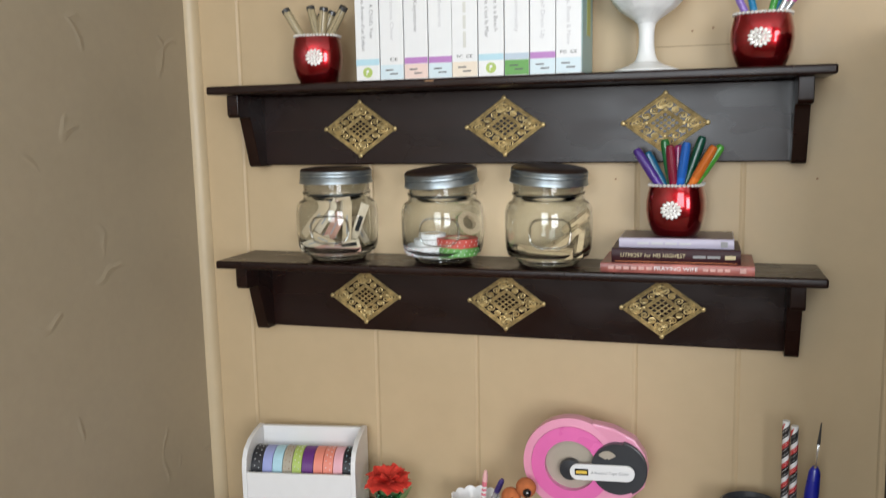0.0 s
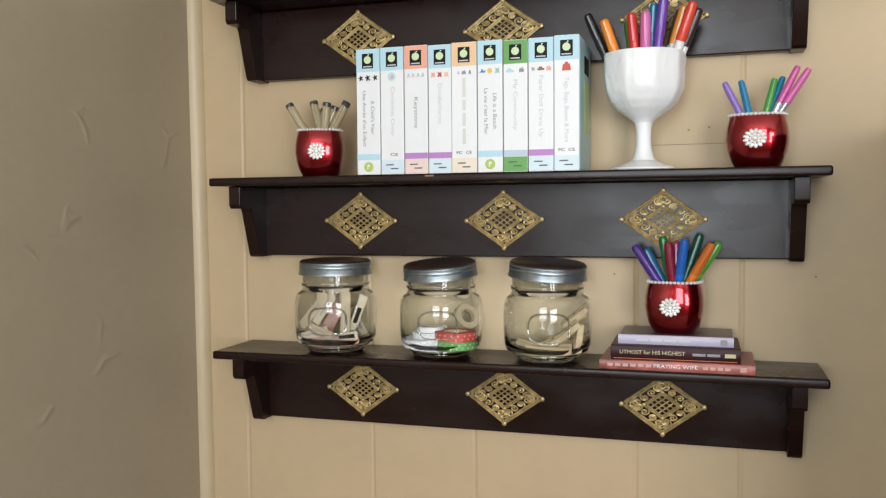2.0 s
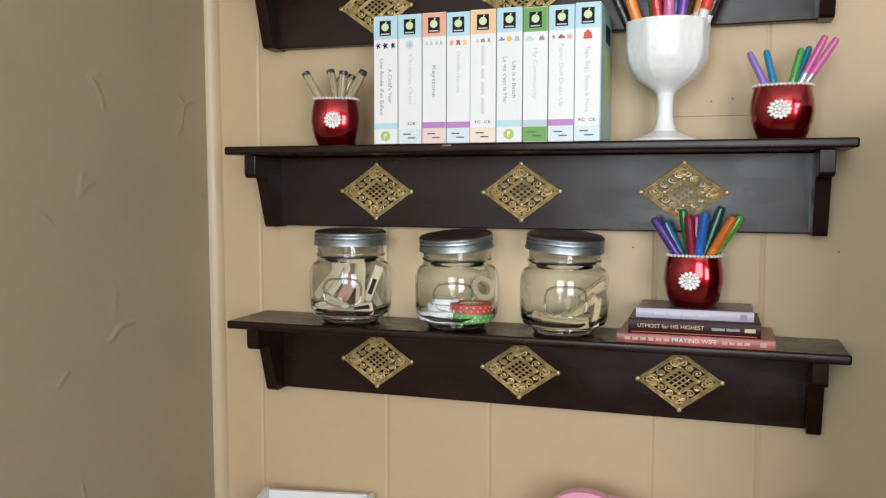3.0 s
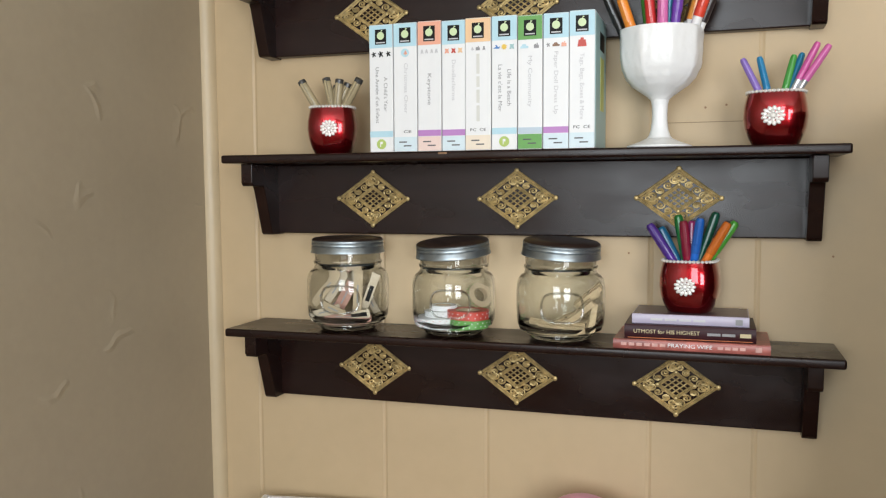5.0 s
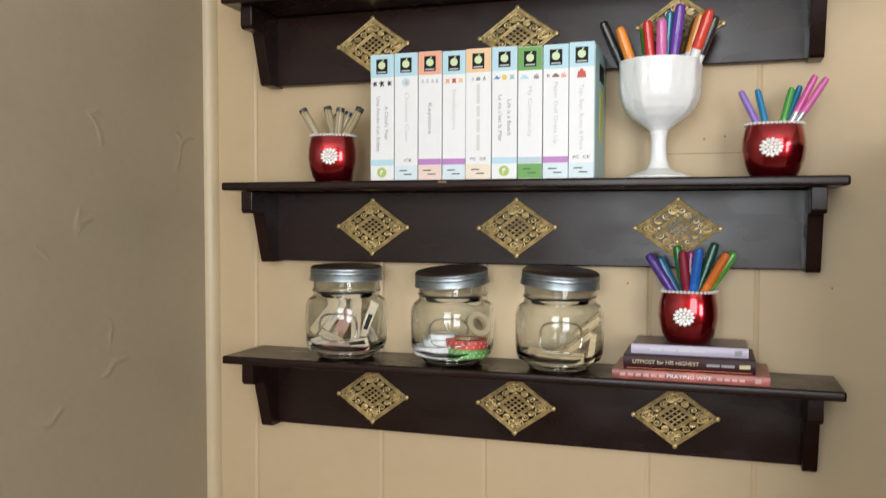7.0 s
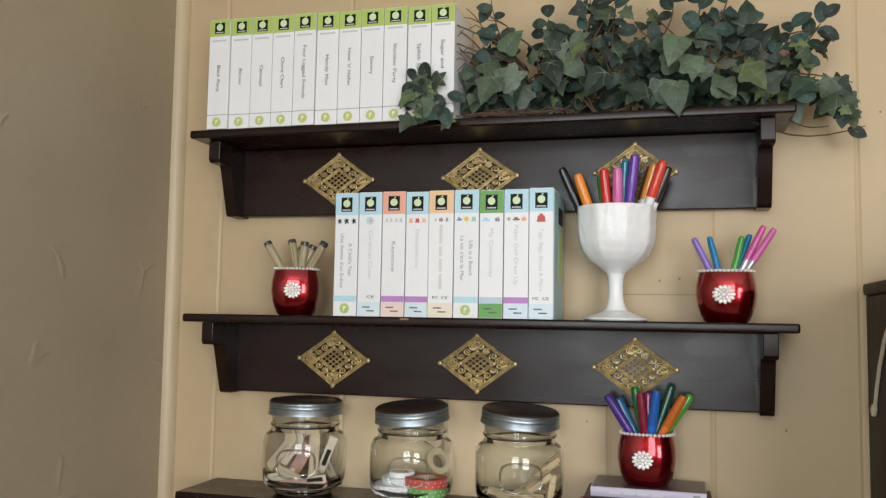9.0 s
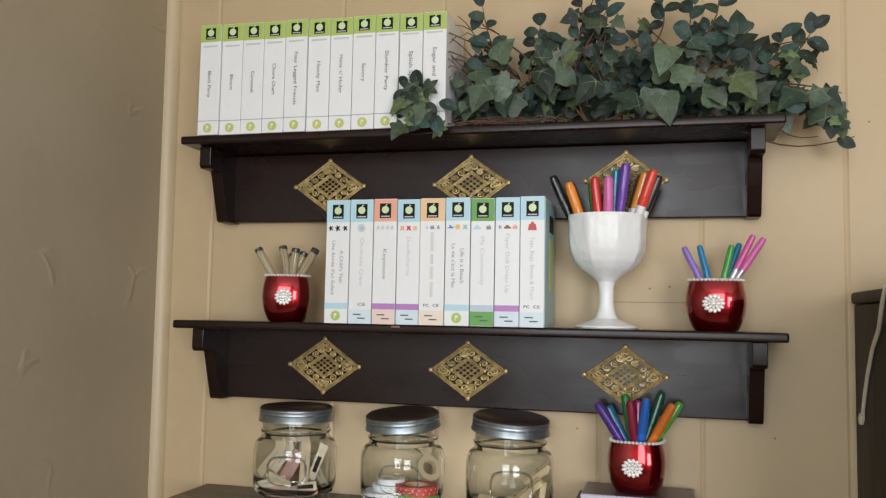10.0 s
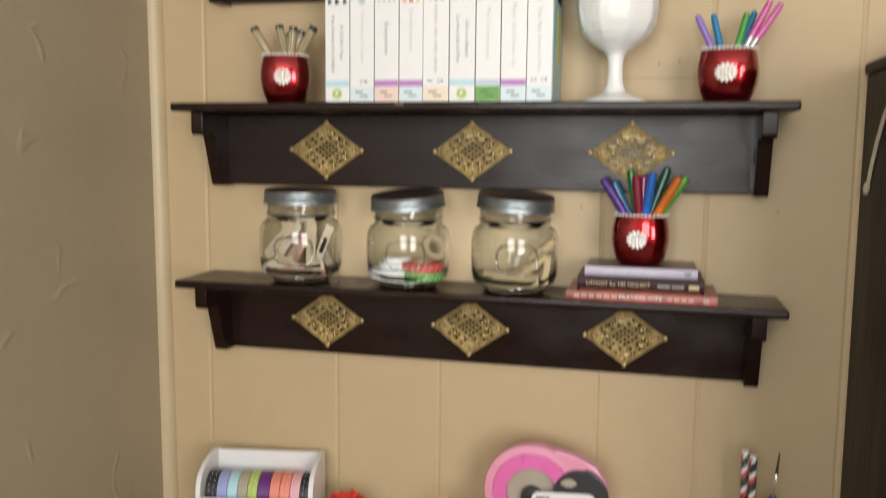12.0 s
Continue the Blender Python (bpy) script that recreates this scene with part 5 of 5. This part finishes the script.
part("take_up_drum", ring(0.050, 0.004, 0.004, 0.043, -0.012, 0.024), CHARCOAL, tg, "charcoal drum")
part("drum_lip", slab(outline(0.050, 0.004, 0.032, 0.047, -1.1, 1.35), -0.022, -0.0125, "y", 0.002), CHARCOAL, tg)
part("arch", slab(outline(0.034, 0.020, 0.003, 0.016, 0.5, 2.6, 12), -0.0255, -0.024, "y"), CLEAR, tg)
part("grip", slab([(-0.020, -0.07), (0.05, -0.052), (0.062, -0.140), (0.010, -0.145), (-0.010, -0.128)], -0.016, 0.016, "y", 0.005), PINK, tg)
part("trigger", slab([(0.052, -0.055), (0.070, -0.062), (0.068, -0.10), (0.056, -0.11)], -0.010, 0.010, "y", 0.003), CHARCOAL, tg)
pill = [(-0.014 + 0.0135 * math.cos(a), 0.0 + 0.0135 * math.sin(a)) for a in [math.pi / 2 + math.pi * i / 12 for i in range(13)]] + [(0.064 + 0.0135 * math.cos(a), 0.0 + 0.0135 * math.sin(a)) for a in [-math.pi / 2 + math.pi * i / 12 for i in range(13)]]
lb = part("label_plate", slab(pill, -0.030, -0.0255, "y", 0.0008), WHITE, tg, "white oval label plate")
part("logo_patch", box(-0.019, 0.003, -0.0306, -0.0302, -0.005, 0.006), INK, lb)
part("logo_bar", box(-0.017, 0.001, -0.0311, -0.0307, -0.002, 0.003), YEL, lb)
writing("words", "Advanced Tape Glider", 0.062, GREYINK, lb, Matrix.Translation((0.038, -0.0306, 0.0)) @ UPRIGHT, height=0.009)
part("hub", ring(-0.028, 0.0, 0.002, 0.017, 0.008, 0.0255), CHARCOAL, tg)

# white scalloped bowl with a pencil, pen and beaded creature
wb = empty("scalloped_bowl", pose(-0.036, -0.095, ZD) @ Matrix.Diagonal((0.82, 0.82, 0.86, 1)), "white milk glass bowl with scalloped edge on a desk", "bowl")
bm = lathe([(0, 0), (0.022, 0), (0.026, 0.004), (0.024, 0.010), (0.036, 0.030), (0.043, 0.052), (0.0455, 0.070), (0.043, 0.071), (0.040, 0.052), (0.032, 0.030), (0.02, 0.014), (0, 0.012)], 72, lambda a, z: 1 + 0.05 * max(0, (z - 0.03) / 0.04) * abs(math.cos(6 * a)))
for v in bm.verts:
    if v.co.z > 0.045:
        v.co.z += 0.0045 * abs(math.cos(6 * math.atan2(v.co.y, v.co.x))) * (v.co.z - 0.045) / 0.025
part("bowl", bm, MILK, wb)
pc = empty("pencil", look((-0.030, -0.088, ZD + 0.003), (-0.0165, -0.10, ZD + 0.12)) @ pose(0, 0, 0, 0, 180, 0), "pink and white patterned pencil in a bowl", "pencil")
part("shaft", tube([(0, 0, 0), (0, 0, 0.088)], 0.0042, 6), plastic((0.78, 0.20, 0.26)), pc)
bm = bmesh.new()
for i in range(9):
    add_tube(bm, [(0, 0, 0.012 + 0.008 * i), (0, 0, 0.0155 + 0.008 * i)], 0.0044, 6)
part("stripes", bm, WHITE, pc)
part("eraser", tube([(0, 0, 0.088), (0, 0, 0.098), (0, 0, 0.106)], [0.0044, 0.0042, 0.0022], 10), plastic((0.80, 0.45, 0.45)), pc)
pen(-0.028, -0.084, ZD + 0.015, 0.036, -0.012, ZD + 0.095, 0.085, 0.0046, plastic((0.06, 0.04, 0.20)), SILVER, 0.3, "ballpoint_pen", "purple and silver ballpoint pen in a bowl", "pens in a bowl")
RUST = material("rust_orange_felt", (0.45, 0.13, 0.04), 0.85, grain=0.3, scale=120, bump=0.4)
for x, z, s in ((0.052, ZD + 0.101, 0.0155), (0.029, ZD + 0.084, 0.0150)):
    b = empty("felt_ball", pose(x, -0.13, z), "rust-orange felt ball with a shiny black bead", "ornament", "felt balls")
    part("felt", ball(bmesh.new(), (0, 0, 0), s, 3, 0.8), RUST, b)
    part("bead", ball(bmesh.new(), (0.004, -s * 0.72, -0.003), s * 0.45, 2), material("black_bead", (0.01, 0.008, 0.008), 0.08, coat=1.0), b, "glossy black bead")
    part("wire", tube([(0, 0.002, -s * 0.8), (-0.006, 0.025, -0.05), (-0.008, 0.03, -(z - ZD))], 0.0014), STEEL, b)

# black mesh cup, striped straws, blue pen
mc = empty("pen_pot", pose(0.372, -0.085, ZD), "black metal pen pot with rounded rim on a desk", "pen pot")
part("pot", lathe([(0, 0), (0.038, 0), (0.040, 0.003), (0.042, 0.07), (0.045, 0.086), (0.044, 0.092), (0.040, 0.094), (0.036, 0.088), (0.036, 0.01), (0, 0.006)], 48), CHARCOAL, mc)
bm = bmesh.new()
for i in range(20):
    a = 2 * math.pi * i / 20
    add_tube(bm, [(0.0422 * math.cos(a), 0.0422 * math.sin(a), 0.012), (0.0435 * math.cos(a), 0.0435 * math.sin(a), 0.072)], 0.0012, 5)
part("ribs", bm, CHARCOAL, mc)
BST = plastic((0.015, 0.015, 0.015))
for n, (x, y, top, lean) in enumerate(((0.418, -0.078, ZD + 0.218, -0.008), (0.428, -0.086, ZD + 0.214, -0.006))):
    s = empty("striped_straw", Matrix.Translation((x, y, ZD)) @ pose(0, 0, 0, 0, math.degrees(lean), 0), "paper straw with black, white and red spiral stripes", "straw", "striped straws")
    part("paper_tube", tube([(0, 0, 0), (0, 0, top - ZD)], 0.0050, 14), WHITE, s)
    for c, (mat, width) in enumerate(((BST, 0.0175), (plastic((0.55, 0.02, 0.02)), 0.0115))):
        bm, prev = bmesh.new(), None
        for i in range(100):
            z = 0.002 + (top - ZD - 0.004 - width) * i / 99
            a = z / 0.029 * 2 * math.pi + c * 3.3 + n
            r = 0.0053
            cur = [bm.verts.new((r * math.cos(a + k * 0.4), r * math.sin(a + k * 0.4), z + (width * k / 2))) for k in range(3)]
            if prev:
                for k in range(2):
                    bm.faces.new((prev[k], cur[k], cur[k + 1], prev[k + 1]))
            prev = cur
        part("spiral_stripe", bm, mat, s)
wrap = empty("craft_knife", look((0.442, -0.085, ZD), (0.459, -0.087, ZD + 0.2)) @ pose(0, 0, 0, 0, 180, 0), "blue handled craft tool with silver blade and dark tip", "craft tool")
part("handle", tube([(0, 0, 0), (0, 0, 0.12), (0, 0, 0.150), (0, 0, 0.158)], [0.009, 0.010, 0.008, 0.004], 12), plastic((0.015, 0.02, 0.32)), wrap)
part("blade", slab([(-0.005, 0.150), (0.005, 0.150), (0.0045, 0.172), (0.0008, 0.195), (-0.003, 0.178)], -0.0012, 0.0012, "y"), STEEL, wrap, "bright silver blade")
part("tip", tube([(0.001, 0, 0.190), (0.002, 0, 0.222)], [0.0024, 0.0008], 8), DARKP, wrap)
